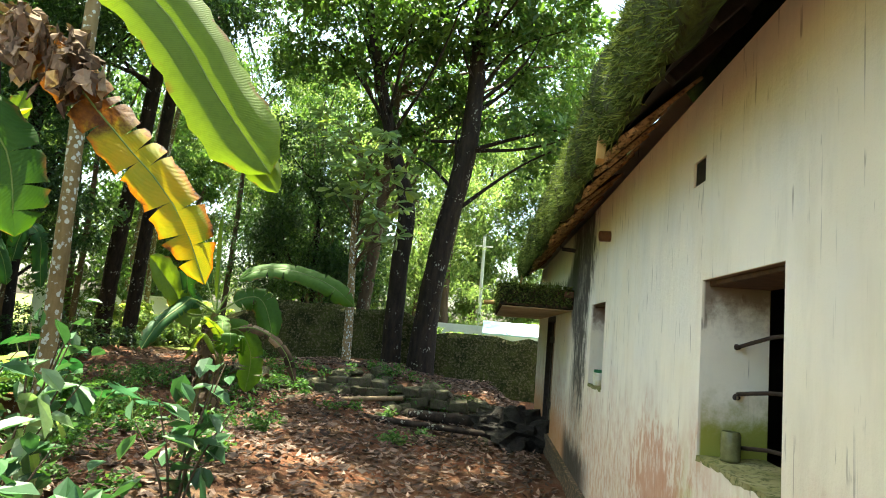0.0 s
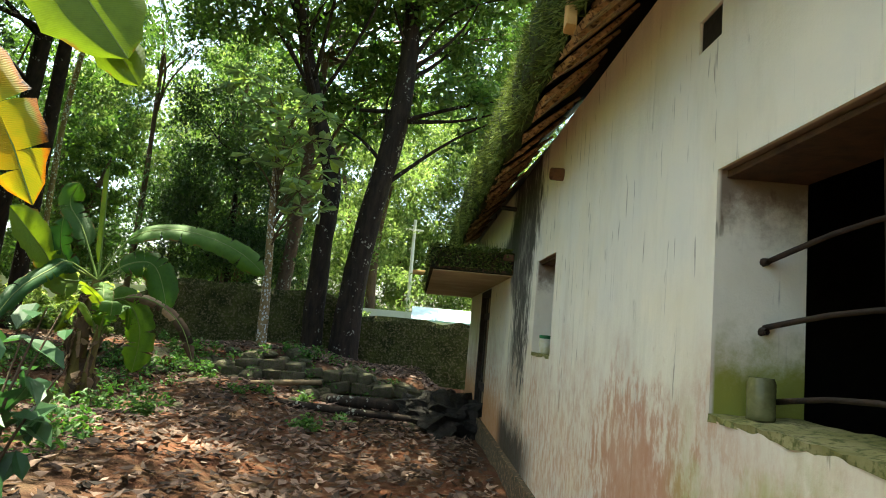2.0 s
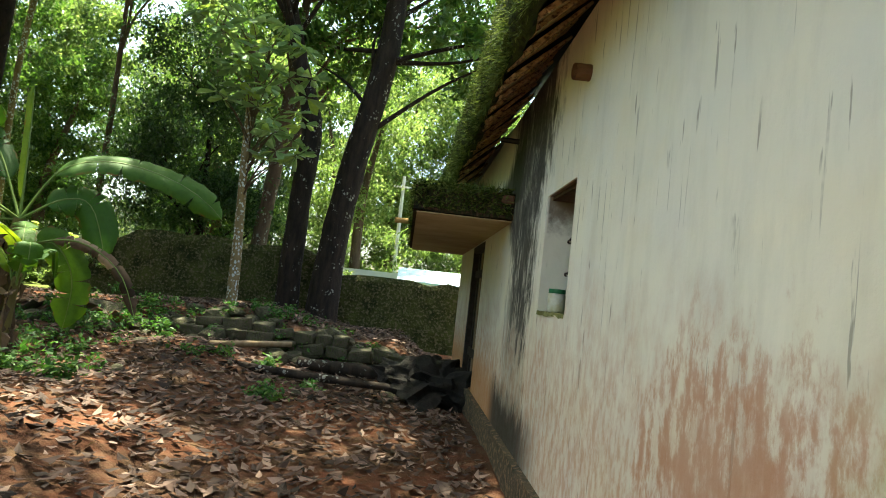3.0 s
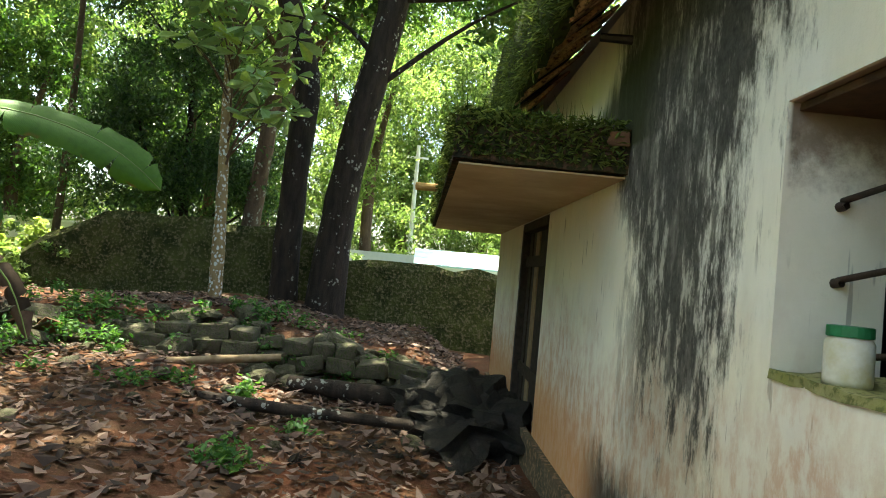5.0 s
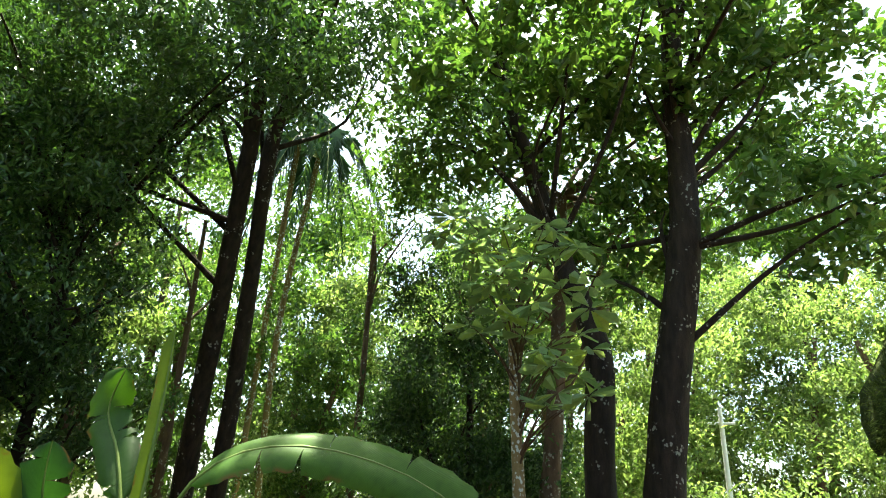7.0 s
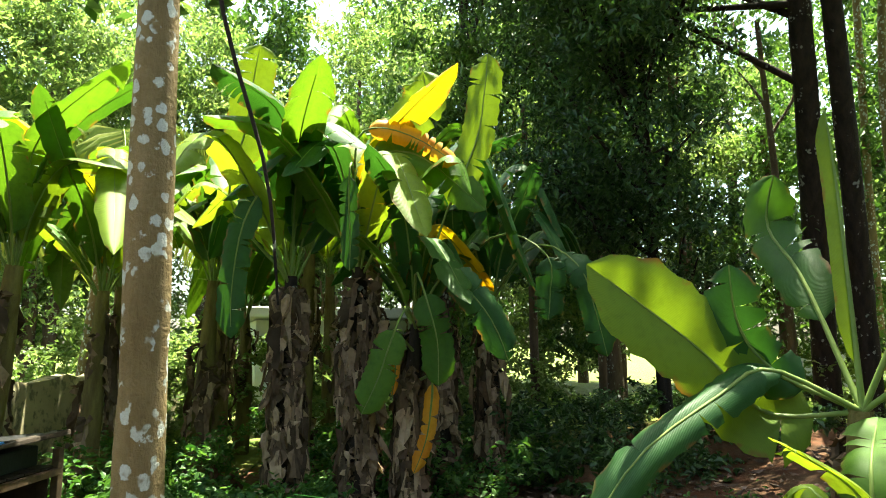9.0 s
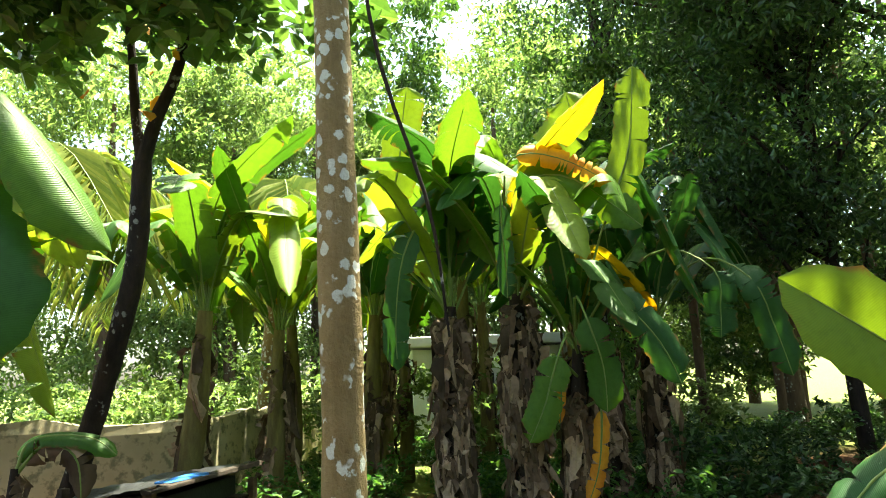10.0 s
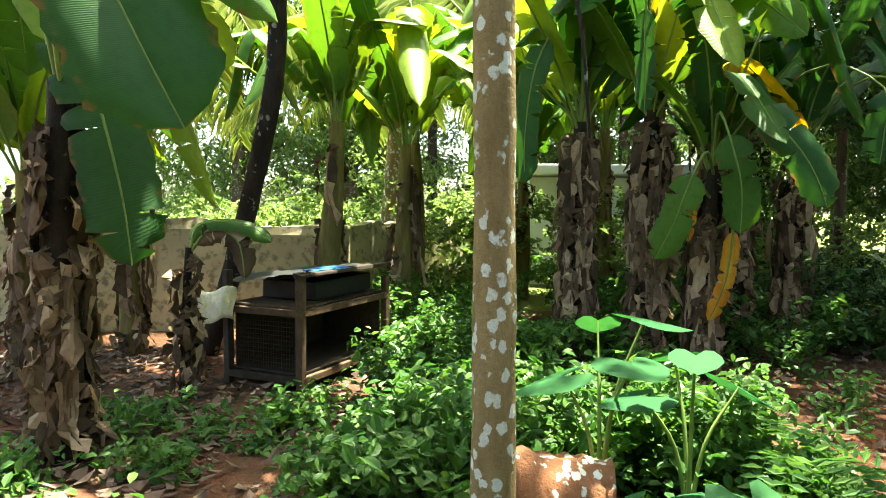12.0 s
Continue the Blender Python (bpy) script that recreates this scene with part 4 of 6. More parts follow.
def litter():
    n = 30000
    x, y = R.uniform(-9, 1.0, n), R.uniform(-1, 17.5, n)
    keep = R.uniform(size=n) < np.where((x < -4.5) & (y > 5), 0.35, 1.0)
    x, y = x[keep], y[keep]
    n = len(x)
    c = np.stack([x, y, height(x, y) + R.uniform(0.01, 0.045, n)], 1)
    a = R.uniform(0, 2 * np.pi, n)
    d = np.stack([np.cos(a), np.sin(a), R.normal(size=n) * 0.22], 1)
    s = np.stack([-np.sin(a), np.cos(a), R.normal(size=n) * 0.3], 1)
    L = R.uniform(0.05, 0.15, n)[:, None]
    W = L * R.uniform(0.32, 0.6, n)[:, None]
    curl = np.array([0, 0, 1.0]) * L * R.uniform(0.0, 0.3, (n, 1))
    V = np.stack([c - d * L / 2 + curl, c - s * W / 2, c + d * L / 2 + curl, c + s * W / 2 + curl * 0.6], 1).reshape(-1, 3)
    o = np.arange(n)[:, None] * 4
    F = np.stack([o + np.array([0, 1, 2]), o + np.array([0, 2, 3])], 1).reshape(-1, 3)
    thing("leaf_litter", "dry brown and pinkish fallen leaves over the soil", "leaf litter", kind="stuff", data=fast("leaf_litter", V, F, M_LITTER))


litter()


# ---- bananas ----
def blade(pts, width, up=(0, 0, 1), tears=5, sag=0.25, crumple=0.0, n=30, across=5, taper=0.86):
    """A leaf blade along a curve, two sides split into a few torn segments."""
    p = spline(pts, n)
    t = np.gradient(p, axis=0)
    t /= np.linalg.norm(t, axis=1)[:, None] + 1e-9
    side = np.cross(t, np.asarray(up, float))
    side /= np.linalg.norm(side, axis=1)[:, None] + 1e-9
    nrm = np.cross(side, t)
    u = np.linspace(0, 1, n)
    w = width / 2 * np.clip(np.minimum(1, (u / 0.12) ** 0.5) * np.minimum(1, ((1.0 - u) / (1 - taper)) ** 0.55), 0.02, 1)
    ch, UV = [], []
    for sgn in (-1, 1):
        cuts = sorted({0, n - 1, *[int(c) for c in R.uniform(2, n - 2, tears)]})
        for a, b in zip(cuts, cuts[1:]):
            if b - a < 1:
                continue
            mid = (a + b) / 2
            dz = R.normal() * 0.10
            V = []
            for i in range(a, b + 1):
                for k in range(across):
                    f = k / (across - 1)
                    q = p[i] + sgn * side[i] * w[i] * f * (1 - 0.1 * f)
                    q = q + nrm[i] * (0.10 * w[i] * math.sin(f * math.pi * 0.8) - (sag + dz) * w[i] * f * f)
                    gap = 0.025 + 0.02 * abs(dz)
                    shift = gap * f * f * (1 if i == a and a else 0) - gap * f * f * (1 if i == b and b < n - 1 else 0)
                    q = q + t[i] * shift
                    if k == across - 1:
                        q = q + sgn * side[i] * w[i] * 0.05 * math.sin(i * 2.3 + sgn)
                    if crumple:
                        q = q + R.normal(size=3) * crumple * (0.3 + f)
                    V.append(q)
                    UV.append((u[i] * 4 + 0.15 * f * sgn, f))
            m = b - a + 1
            F = [(i * across + k, (i + 1) * across + k, (i + 1) * across + k + 1, i * across + k + 1) for i in range(m - 1) for k in range(across - 1)]
            ch.append((V, F))
    return (*join(ch), np.array(UV))


def skin(name, b, mat, smooth=True):
    return fast(name, b[0], b[1], mat, smooth, b[2])


def add_leaf(plant, pts, width, mat, up=(0, 0, 1), tears=4, sag=0.25, petiole=0.18, rib=0.010):
    """A leaf with its blade, midrib and petiole, in the plant's own frame."""
    base = np.array(plant.location)
    q = np.asarray(pts, float) - base
    c = spline(q, 40)
    k = int(petiole * 40)
    lf = part("leaf", skin("leaf", blade(c[k::4] if len(c[k::4]) > 3 else c[k:], width, up, tears, sag), mat), plant)
    part("midrib", fast("midrib", *tube(c[::4], [rib * 1.6, rib, rib * 0.4], 14, 6), M_RIB, True), lf)
    return lf


def dry_strips(plant, stem, r, n, zr=(0.3, 1.0), length=(0.35, 0.9)):
    """Dead sheaths and leaves that hang down round the stem."""
    path = spline(stem, 20)
    for i in range(n):
        u = R.uniform(*zr)
        c = path[min(19, int(u * 19))]
        a = R.uniform(0, 2 * np.pi)
        o = np.array([math.cos(a), math.sin(a), 0])
        L = R.uniform(*length)
        L = min(L, max(0.2, c[2] - 0.05))
        pts = [c + o * r * 0.8, c + o * (r + R.uniform(0.03, 0.10)) + np.array([0, 0, -0.15 * L]), c + o * (r + R.uniform(0.02, 0.11)) + np.array([0, 0, -0.6 * L]), c + o * (r + R.uniform(0.01, 0.15)) + np.array([R.normal() * 0.04, R.normal() * 0.04, -L])]
        part("dry_leaf", skin("dry_leaf", blade(pts, R.uniform(0.06, 0.19), tuple(o), 3, R.uniform(-0.5, 0.9), 0.016, 10, 3), M_DRY, False), plant)


def banana(label, base, top, r=0.10, leaves=7, length=1.7, width=0.5, dry=0, seed=1, mats=None, group="bananas of the grove", az=None, stem_mat=None, yellow=0, spread=1.0):
    """A banana plant: sheathed stem, arching leaves, dead leaves about it."""
    R.seed(seed)
    base, top = np.asarray(base, float), np.asarray(top, float)
    p = thing("banana_plant", label, "banana plant", group, at=tuple(base))
    stem = np.array([(0, 0, -0.05), (top - base) * 0.5 + R.normal(size=3) * 0.03, top - base])
    # thickly skirted stems are near-black, painting shade between the sheaths
    part("pseudostem", fast("pseudostem", *tube(stem, [r * 1.15, r, r * 0.62], 16, 12, 0.05), stem_mat or (M_BARKD if dry >= 30 else M_STEM), True), p)
    mats = mats or [M_BAN]
    for i in range(leaves):
        a = az[i] if az else 2 * np.pi * (i * 0.382 + R.uniform(-0.05, 0.05)) + seed
        o = np.array([math.cos(a), math.sin(a), 0])
        L = length * R.uniform(0.75, 1.15)
        e = radians(R.uniform(48, 84) if i > 1 else 86)
        d0 = o * math.cos(e) + np.array([0, 0, math.sin(e)])
        end = top + o * L * R.uniform(0.45, 0.75) * spread + np.array([0, 0, L * (math.sin(e) - R.uniform(0.1, 0.95))])
        pts = [top - np.array([0, 0, 0.15]), top + d0 * L * 0.3, top + d0 * L * 0.58 + o * L * 0.1, end]
        mt = M_YEL if i < yellow else mats[R.randint(len(mats))]
        add_leaf(p, pts, width * R.uniform(0.8, 1.15), mt, tears=R.randint(3, 9), sag=R.uniform(0.1, 0.55))
    if dry:
        dry_strips(p, stem, r, int(dry * 1.7), (0.12, 1.0), (0.35, 1.0))
    return p


# the plant beside the grove path, whose leaves hang over the start of the walk
R.seed(11)
GZ = 0.30
pa = thing("banana_plant", "tall banana plant with dead sheaths and big dark green leaves", "banana plant", "bananas of the grove", at=(-5.85, 4.0, GZ))
SA = np.array([(0, 0, -0.05), (-0.02, 0.02, 1.0), (-0.05, 0.03, 2.35)])
# near-black stem colour paints the shade behind its sheaths
part("pseudostem", fast("pseudostem", *tube(SA, [0.13, 0.11, 0.08], 16, 12, 0.05), M_BARKD, True), pa)
dry_strips(pa, SA, 0.11, 90, (0.12, 0.98), (0.3, 0.9))
TA = (-5.9, 4.05, 2.4)
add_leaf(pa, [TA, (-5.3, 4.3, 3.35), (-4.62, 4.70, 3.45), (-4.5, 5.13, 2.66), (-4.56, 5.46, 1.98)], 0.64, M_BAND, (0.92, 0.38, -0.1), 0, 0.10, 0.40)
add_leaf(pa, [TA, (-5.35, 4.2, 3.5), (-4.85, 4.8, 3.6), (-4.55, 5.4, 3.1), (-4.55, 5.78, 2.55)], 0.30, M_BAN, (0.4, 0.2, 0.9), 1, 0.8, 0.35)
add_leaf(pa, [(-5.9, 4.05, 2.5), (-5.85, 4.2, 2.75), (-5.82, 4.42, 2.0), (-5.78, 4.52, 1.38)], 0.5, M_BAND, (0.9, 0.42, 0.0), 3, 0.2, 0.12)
add_leaf(pa, [TA, (-6.3, 3.6, 3.4), (-6.6, 3.3, 3.5), (-7.0, 3.1, 2.9)], 0.45, M_BAN, tears=5)
add_leaf(pa, [TA, (-6.3, 4.3, 3.2), (-6.8, 4.5, 3.4), (-7.2, 4.6, 3.0)], 0.42, M_BANB, tears=5)
add_leaf(pa, [TA, (-6.1, 3.8, 3.3), (-6.2, 3.6, 4.0), (-6.2, 3.4, 4.5)], 0.4, M_BANB, (0.9, 0.3, 0.1), tears=5)
# its neighbour nearer the house
pc = thing("banana_plant", "banana plant with a broad green leaf and a yellow dying one", "banana plant", "bananas by the yard", at=(-4.6, 3.5, 0.28))
SC = np.array([(0, 0, -0.05), (0.02, 0.0, 1.2), (0.1, 0.1, 2.9)])
part("pseudostem", fast("pseudostem", *tube(SC, [0.12, 0.11, 0.07], 16, 12, 0.05), M_STEM, True), pc)
dry_strips(pc, SC, 0.11, 30, (0.3, 1.0), (0.3, 0.8))
TC = (-4.5, 3.6, 3.1)
add_leaf(pc, [TC, (-3.95, 4.2, 3.92), (-3.44, 4.5, 3.6), (-2.88, 4.58, 3.05), (-2.36, 4.65, 2.5), (-1.98, 4.79, 1.62)], 0.44, M_DYING, (0.46, -0.85, -0.05), 10, 0.15, 0.30)
add_leaf(pc, [TC, (-3.9, 4.1, 4.6), (-2.77, 4.43, 4.2), (-2.06, 4.58, 3.32), (-1.52, 4.69, 2.66)], 0.66, M_BANB, (0.42, -0.85, 0.0), 1, 0.12, 0.22)
add_leaf(pc, [TC, (-3.6, 4.3, 4.5), (-2.6, 4.6, 3.9), (-2.0, 4.72, 3.2), (-1.60, 4.76, 2.68)], 0.30, M_BANB, (0.42, -0.85, 0.0), 2, 0.15, 0.35)
add_leaf(pc, [TC, (-2.9, 3.7, 5.3), (-1.3, 3.6, 5.5), (-0.6, 3.6, 4.9), (-0.26, 3.6, 4.1)], 0.30, M_BANB, (0.42, -0.85, 0.0), 6, 0.2, 0.55)
dry_strips(pc, np.array([(0.9, 0.8, 3.7), (1.25, 0.9, 3.55), (1.6, 1.0, 3.25)]), 0.05, 26, (0.0, 0.95), (0.3, 0.6))
add_leaf(pc, [TC, (-4.8, 3.2, 4.3), (-5.1, 2.9, 4.3), (-5.4, 2.7, 3.6)], 0.5, M_BAN)
add_leaf(pc, [TC, (-4.7, 3.8, 4.2), (-4.8, 4.0, 4.7), (-4.7, 4.2, 5.2)], 0.42, M_BANB)
add_leaf(pc, [TC, (-4.0, 3.9, 3.2), (-3.6, 4.3, 2.9), (-3.45, 4.4, 2.2)], 0.5, M_BAN, (0.46, -0.85, 0.0), 5)

# the young banana in the yard
pb = thing("banana_plant", "young banana plant with pale petioles and fresh green leaves", "banana plant", "bananas by the yard", at=(-4.28, 9.8, -0.12))
SB = np.array([(0, 0, -0.05), (0.03, 0.0, 0.9), (0.12, 0.0, 1.85)])
part("pseudostem", fast("pseudostem", *tube(SB, [0.11, 0.09, 0.055], 14, 12, 0.05), M_STEM, True), pb)
TB = (-4.15, 9.8, 1.72)
add_leaf(pb, [TB, (-3.85, 9.95, 2.35), (-3.25, 10.1, 2.52), (-2.5, 10.3, 2.32), (-1.98, 10.5, 1.88)], 0.40, M_BAN, (-0.2, -0.75, 0.6), 3, 0.3, 0.22)
add_leaf(pb, [TB, (-4.5, 9.55, 1.70), (-4.6, 9.25, 2.02), (-4.74, 8.62, 2.50)], 0.54, M_BANB, (0.75, -0.6, 0.35), 1, 0.08, 0.15)
add_leaf(pb, [TB, (-4.45, 9.6, 1.9), (-4.50, 9.42, 2.15), (-4.48, 9.36, 2.55)], 0.30, M_BAND, (0.75, -0.6, 0.1), 3, 0.1, 0.2)
add_leaf(pb, [TB, (-4.4, 9.5, 1.92), (-4.43, 9.2, 1.80), (-4.54, 8.76, 1.50), (-4.61, 8.42, 1.02)], 0.24, M_BAND, (0.6, -0.2, 0.8), 2, 0.4, 0.2)
add_leaf(pb, [TB, (-4.2, 9.85, 2.4), (-4.25, 9.9, 2.9), (-4.28, 9.9, 3.4)], 0.10, M_BANB, (0.8, 0, 0.2), 0, 0.9, 0.1)
add_leaf(pb, [TB, (-4.5, 9.9, 2.4), (-4.75, 9.95, 2.75), (-4.6, 9.9, 3.1)], 0.32, M_BAN, (0.4, -0.85, 0.2), 3, 0.2, 0.2)
add_leaf(pb, [TB, (-3.8, 9.95, 2.0), (-3.5, 10.05, 1.95), (-3.22, 10.05, 1.2)], 0.44, M_BAN, (0.2, -0.9, 0.35), 4, 0.3, 0.2)
add_leaf(pb, [(-4.2, 9.8, 1.3), (-3.85, 9.95, 1.5), (-3.62, 10.07, 1.1), (-3.7, 10.14, 0.35)], 0.42, M_BAN, (0.2, -0.95, 0.2), 4, 0.2, 0.2)
add_leaf(pb, [(-4.2, 9.8, 1.4), (-3.6, 9.95, 1.55), (-3.1, 10.05, 1.25), (-2.8, 10.06, 0.6)], 0.16, M_DRY, (0.2, -0.9, 0.3), 8, 0.8, 0.2)
dry_strips(pb, SB, 0.10, 16, (0.3, 1.0), (0.3, 0.7))
pb2 = banana("small banana sucker with a leaning stem beside the young banana", (-3.95, 9.4, -0.08), (-3.85, 9.4, 1.1), 0.06, 5, 0.8, 0.26, 5, 21, [M_BAN, M_BANB], "bananas by the yard")

# clump of the grove
GROVE = [
    ("tall banana plant wrapped in hanging dead brown sheaths", (-8.45, 7.65, GZ), (-8.5, 7.68, 2.75), 0.10, 8, 1.9, 0.5, 52, 31),
    ("tall banana plant with a ragged skirt of dry leaves", (-8.3, 8.30, GZ), (-8.4, 8.35, 2.85), 0.11, 8, 2.0, 0.5, 60, 32),
    ("banana plant with dead sheaths and an orange dying leaf", (-8.15, 8.85, GZ), (-8.2, 8.9, 2.3), 0.09, 7, 1.5, 0.42, 30, 33),
    ("banana plant in the shade, half its leaves torn", (-9.3, 9.6, GZ), (-9.3, 9.6, 2.9), 0.13, 7, 1.9, 0.5, 30, 34),
    ("banana plant in the shade with drooping leaves", (-9.4, 10.3, GZ), (-9.4, 10.3, 2.6), 0.12, 7, 1.8, 0.5, 30, 35),
    ("banana plant with a bare orange-brown leaning stem", (-9.75, 4.75, GZ), (-9.6, 5.05, 2.9), 0.13, 7, 1.9, 0.5, 8, 36),
    ("banana plant with yellow petioles beside the boundary", (-10.2, 5.7, GZ), (-10.2, 5.8, 2.7), 0.11, 8, 1.9, 0.5, 10, 37),
    ("banana plant standing in bright sun", (-10.8, 6.9, GZ), (-10.8, 7.0, 2.9), 0.12, 9, 2.0, 0.55, 10, 38),
    ("banana plant standing in bright sun", (-11.2, 8.2, GZ), (-11.2, 8.3, 3.4), 0.12, 9, 2.1, 0.55, 10, 39),
    ("banana plant standing in bright sun", (-10.6, 9.0, GZ), (-10.6, 9.1, 3.6), 0.12, 9, 2.1, 0.55, 16, 40),
    ("banana plant with long upright leaves", (-12.2, 10.2, GZ), (-12.2, 10.3, 3.5), 0.12, 9, 2.1, 0.55, 10, 41),
    ("banana plant with long upright leaves", (-12.5, 7.2, GZ), (-12.5, 7.2, 3.2), 0.12, 9, 2.1, 0.55, 10, 42),
    ("banana plant in the sunlit back of the grove", (-12.0, 5.8, GZ), (-12.0, 5.8, 2.9), 0.12, 9, 2.1, 0.55, 6, 44),
    ("banana plant in the sunlit back of the grove", (-13.3, 9.0, GZ), (-13.3, 9.0, 3.3), 0.12, 9, 2.1, 0.55, 6, 45),
    ("banana plant in the sunlit back of the grove", (-13.6, 7.6, GZ), (-13.6, 7.6, 2.6), 0.12, 9, 2.1, 0.55, 6, 46),
    ("banana plant with pale petioles close to the boundary wall", (-7.7, 2.5, GZ), (-7.65, 2.6, 2.2), 0.11, 8, 1.8, 0.5, 12, 47),
    ("banana plant with pale petioles close to the boundary wall", (-9.5, 1.3, GZ), (-9.5, 1.4, 2.5), 0.11, 8, 1.8, 0.5, 12, 48),
    ("banana plant beside the boundary wall", (-8.9, 2.9, GZ), (-9.0, 2.9, 2.6), 0.11, 7, 1.7, 0.5, 14, 43),
]
PLANTS = {}
for lab, b, tp, r, nl, L, w, dry, sd in GROVE:
    nl, L, w = nl + 3, L * 1.25, w * 0.82
    # these two plants get the leaf copy that has shade painted in
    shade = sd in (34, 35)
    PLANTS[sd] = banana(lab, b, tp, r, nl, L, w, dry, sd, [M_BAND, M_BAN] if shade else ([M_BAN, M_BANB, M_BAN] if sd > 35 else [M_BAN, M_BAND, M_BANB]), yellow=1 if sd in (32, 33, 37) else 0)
R.seed(50)
FACE = (0.93, -0.33, 0.1)
add_leaf(PLANTS[33], [(-8.2, 8.9, 2.3), (-7.75, 8.75, 2.75), (-7.58, 8.83, 2.36), (-7.62, 8.92, 2.02), (-7.67, 8.93, 1.52)], 0.34, M_BAN, FACE, 3, 0.15, 0.42)
add_leaf(PLANTS[33], [(-8.2, 8.9, 2.2), (-7.75, 8.65, 2.4), (-7.73, 8.48, 2.05), (-7.78, 8.38, 1.73), (-7.88, 8.19, 1.30)], 0.34, M_BAN, FACE, 2, 0.15, 0.42)
add_leaf(PLANTS[33], [(-8.2, 8.9, 2.3), (-7.65, 9.0, 2.72), (-7.49, 9.19, 2.55), (-7.46, 9.44, 2.21), (-7.47, 9.62, 1.76)], 0.36, M_BAND, FACE, 2, 0.3, 0.30)
add_leaf(PLANTS[33], [(-8.15, 8.9, 1.7), (-7.8, 8.92, 1.75), (-7.8, 8.9, 1.39), (-7.84, 8.85, 1.1), (-7.91, 8.72, 0.76)], 0.16, M_ORANGE, FACE, 3, 0.5, 0.3)
add_leaf(PLANTS[33], [(-8.15, 8.85, 2.0), (-7.8, 8.57, 2.15), (-7.82, 8.57, 1.87), (-7.87, 8.54, 1.5)], 0.09, M_ORANGE, FACE, 2, 0.5, 0.3)
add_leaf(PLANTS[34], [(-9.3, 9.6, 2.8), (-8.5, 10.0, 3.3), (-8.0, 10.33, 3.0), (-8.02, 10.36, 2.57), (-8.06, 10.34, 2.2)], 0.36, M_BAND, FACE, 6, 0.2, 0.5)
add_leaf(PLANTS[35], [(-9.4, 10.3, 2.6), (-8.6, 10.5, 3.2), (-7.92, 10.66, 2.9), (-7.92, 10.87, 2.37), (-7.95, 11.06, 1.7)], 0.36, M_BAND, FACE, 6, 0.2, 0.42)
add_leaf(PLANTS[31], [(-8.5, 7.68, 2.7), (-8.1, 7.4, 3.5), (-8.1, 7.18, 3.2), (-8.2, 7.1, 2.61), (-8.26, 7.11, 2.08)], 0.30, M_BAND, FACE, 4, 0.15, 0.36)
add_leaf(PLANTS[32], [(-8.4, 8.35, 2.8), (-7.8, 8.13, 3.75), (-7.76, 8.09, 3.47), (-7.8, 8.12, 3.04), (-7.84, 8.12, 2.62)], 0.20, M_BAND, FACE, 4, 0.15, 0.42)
add_leaf(PLANTS[32], [(-8.4, 8.35, 2.8), (-8.0, 8.2, 3.9), (-7.73, 8.31, 4.12), (-7.63, 8.73, 4.03), (-7.55, 9.19, 3.74)], 0.24, M_ORANGE, FACE, 8, 0.5, 0.45)
add_leaf(PLANTS[32], [(-8.4, 8.35, 2.8), (-8.0, 8.3, 3.8), (-7.76, 8.71, 3.92), (-7.68, 9.13, 3.64), (-7.62, 9.58, 3.25)], 0.40, M_BAN, FACE, 4, 0.3, 0.32)
add_leaf(PLANTS[33], [(-8.2, 8.9, 2.3), (-7.95, 9.09, 3.25), (-7.77, 9.4, 4.08), (-7.69, 9.48, 4.64), (-7.62, 9.51, 5.2)], 0.38, M_BANB, FACE, 4, 0.1, 0.30)
add_leaf(PLANTS[32], [(-8.4, 8.35, 2.8), (-8.09, 8.3, 3.78), (-7.94, 8.66, 4.22), (-7.85, 8.88, 4.54), (-7.84, 8.85, 4.9)], 0.50, M_BANB, FACE, 2, 0.1, 0.34)
add_leaf(PLANTS[31], [(-8.5, 7.68, 2.7), (-8.43, 7.07, 3.43), (-8.32, 7.18, 4.15), (-8.24, 7.24, 4.71), (-8.18, 7.29, 5.04)], 0.46, M_BANB, FACE, 3, 0.1, 0.36)


sk = thing("banana_plant", "withered banana sucker with a thin dead stem and drooping leaves", "banana plant", "bananas of the grove", at=(-7.2, 4.2, GZ))
SK = np.array([(0, 0, -0.05), (0.02, 0.03, 0.6), (0.0, 0.06, 1.25)])
part("pseudostem", fast("pseudostem", *tube(SK, [0.05, 0.04, 0.03], 12, 10, 0.08), M_BARKD, True), sk)
dry_strips(sk, SK, 0.04, 16, (0.3, 1.0), (0.25, 0.6))
add_leaf(sk, [(-7.2, 4.26, 1.5), (-7.2, 4.36, 1.74), (-7.2, 4.75, 1.74), (-7.2, 5.0, 1.55)], 0.20, M_BAN, (0.5, 0.0, 0.8), 2, 0.5, 0.1)
add_leaf(sk, [(-7.2, 4.26, 1.5), (-7.18, 4.45, 1.70), (-7.16, 4.68, 1.6), (-7.16, 4.74, 1.2)], 0.22, M_DRY, (0.8, 0.0, 0.4), 3, 0.6, 0.1)


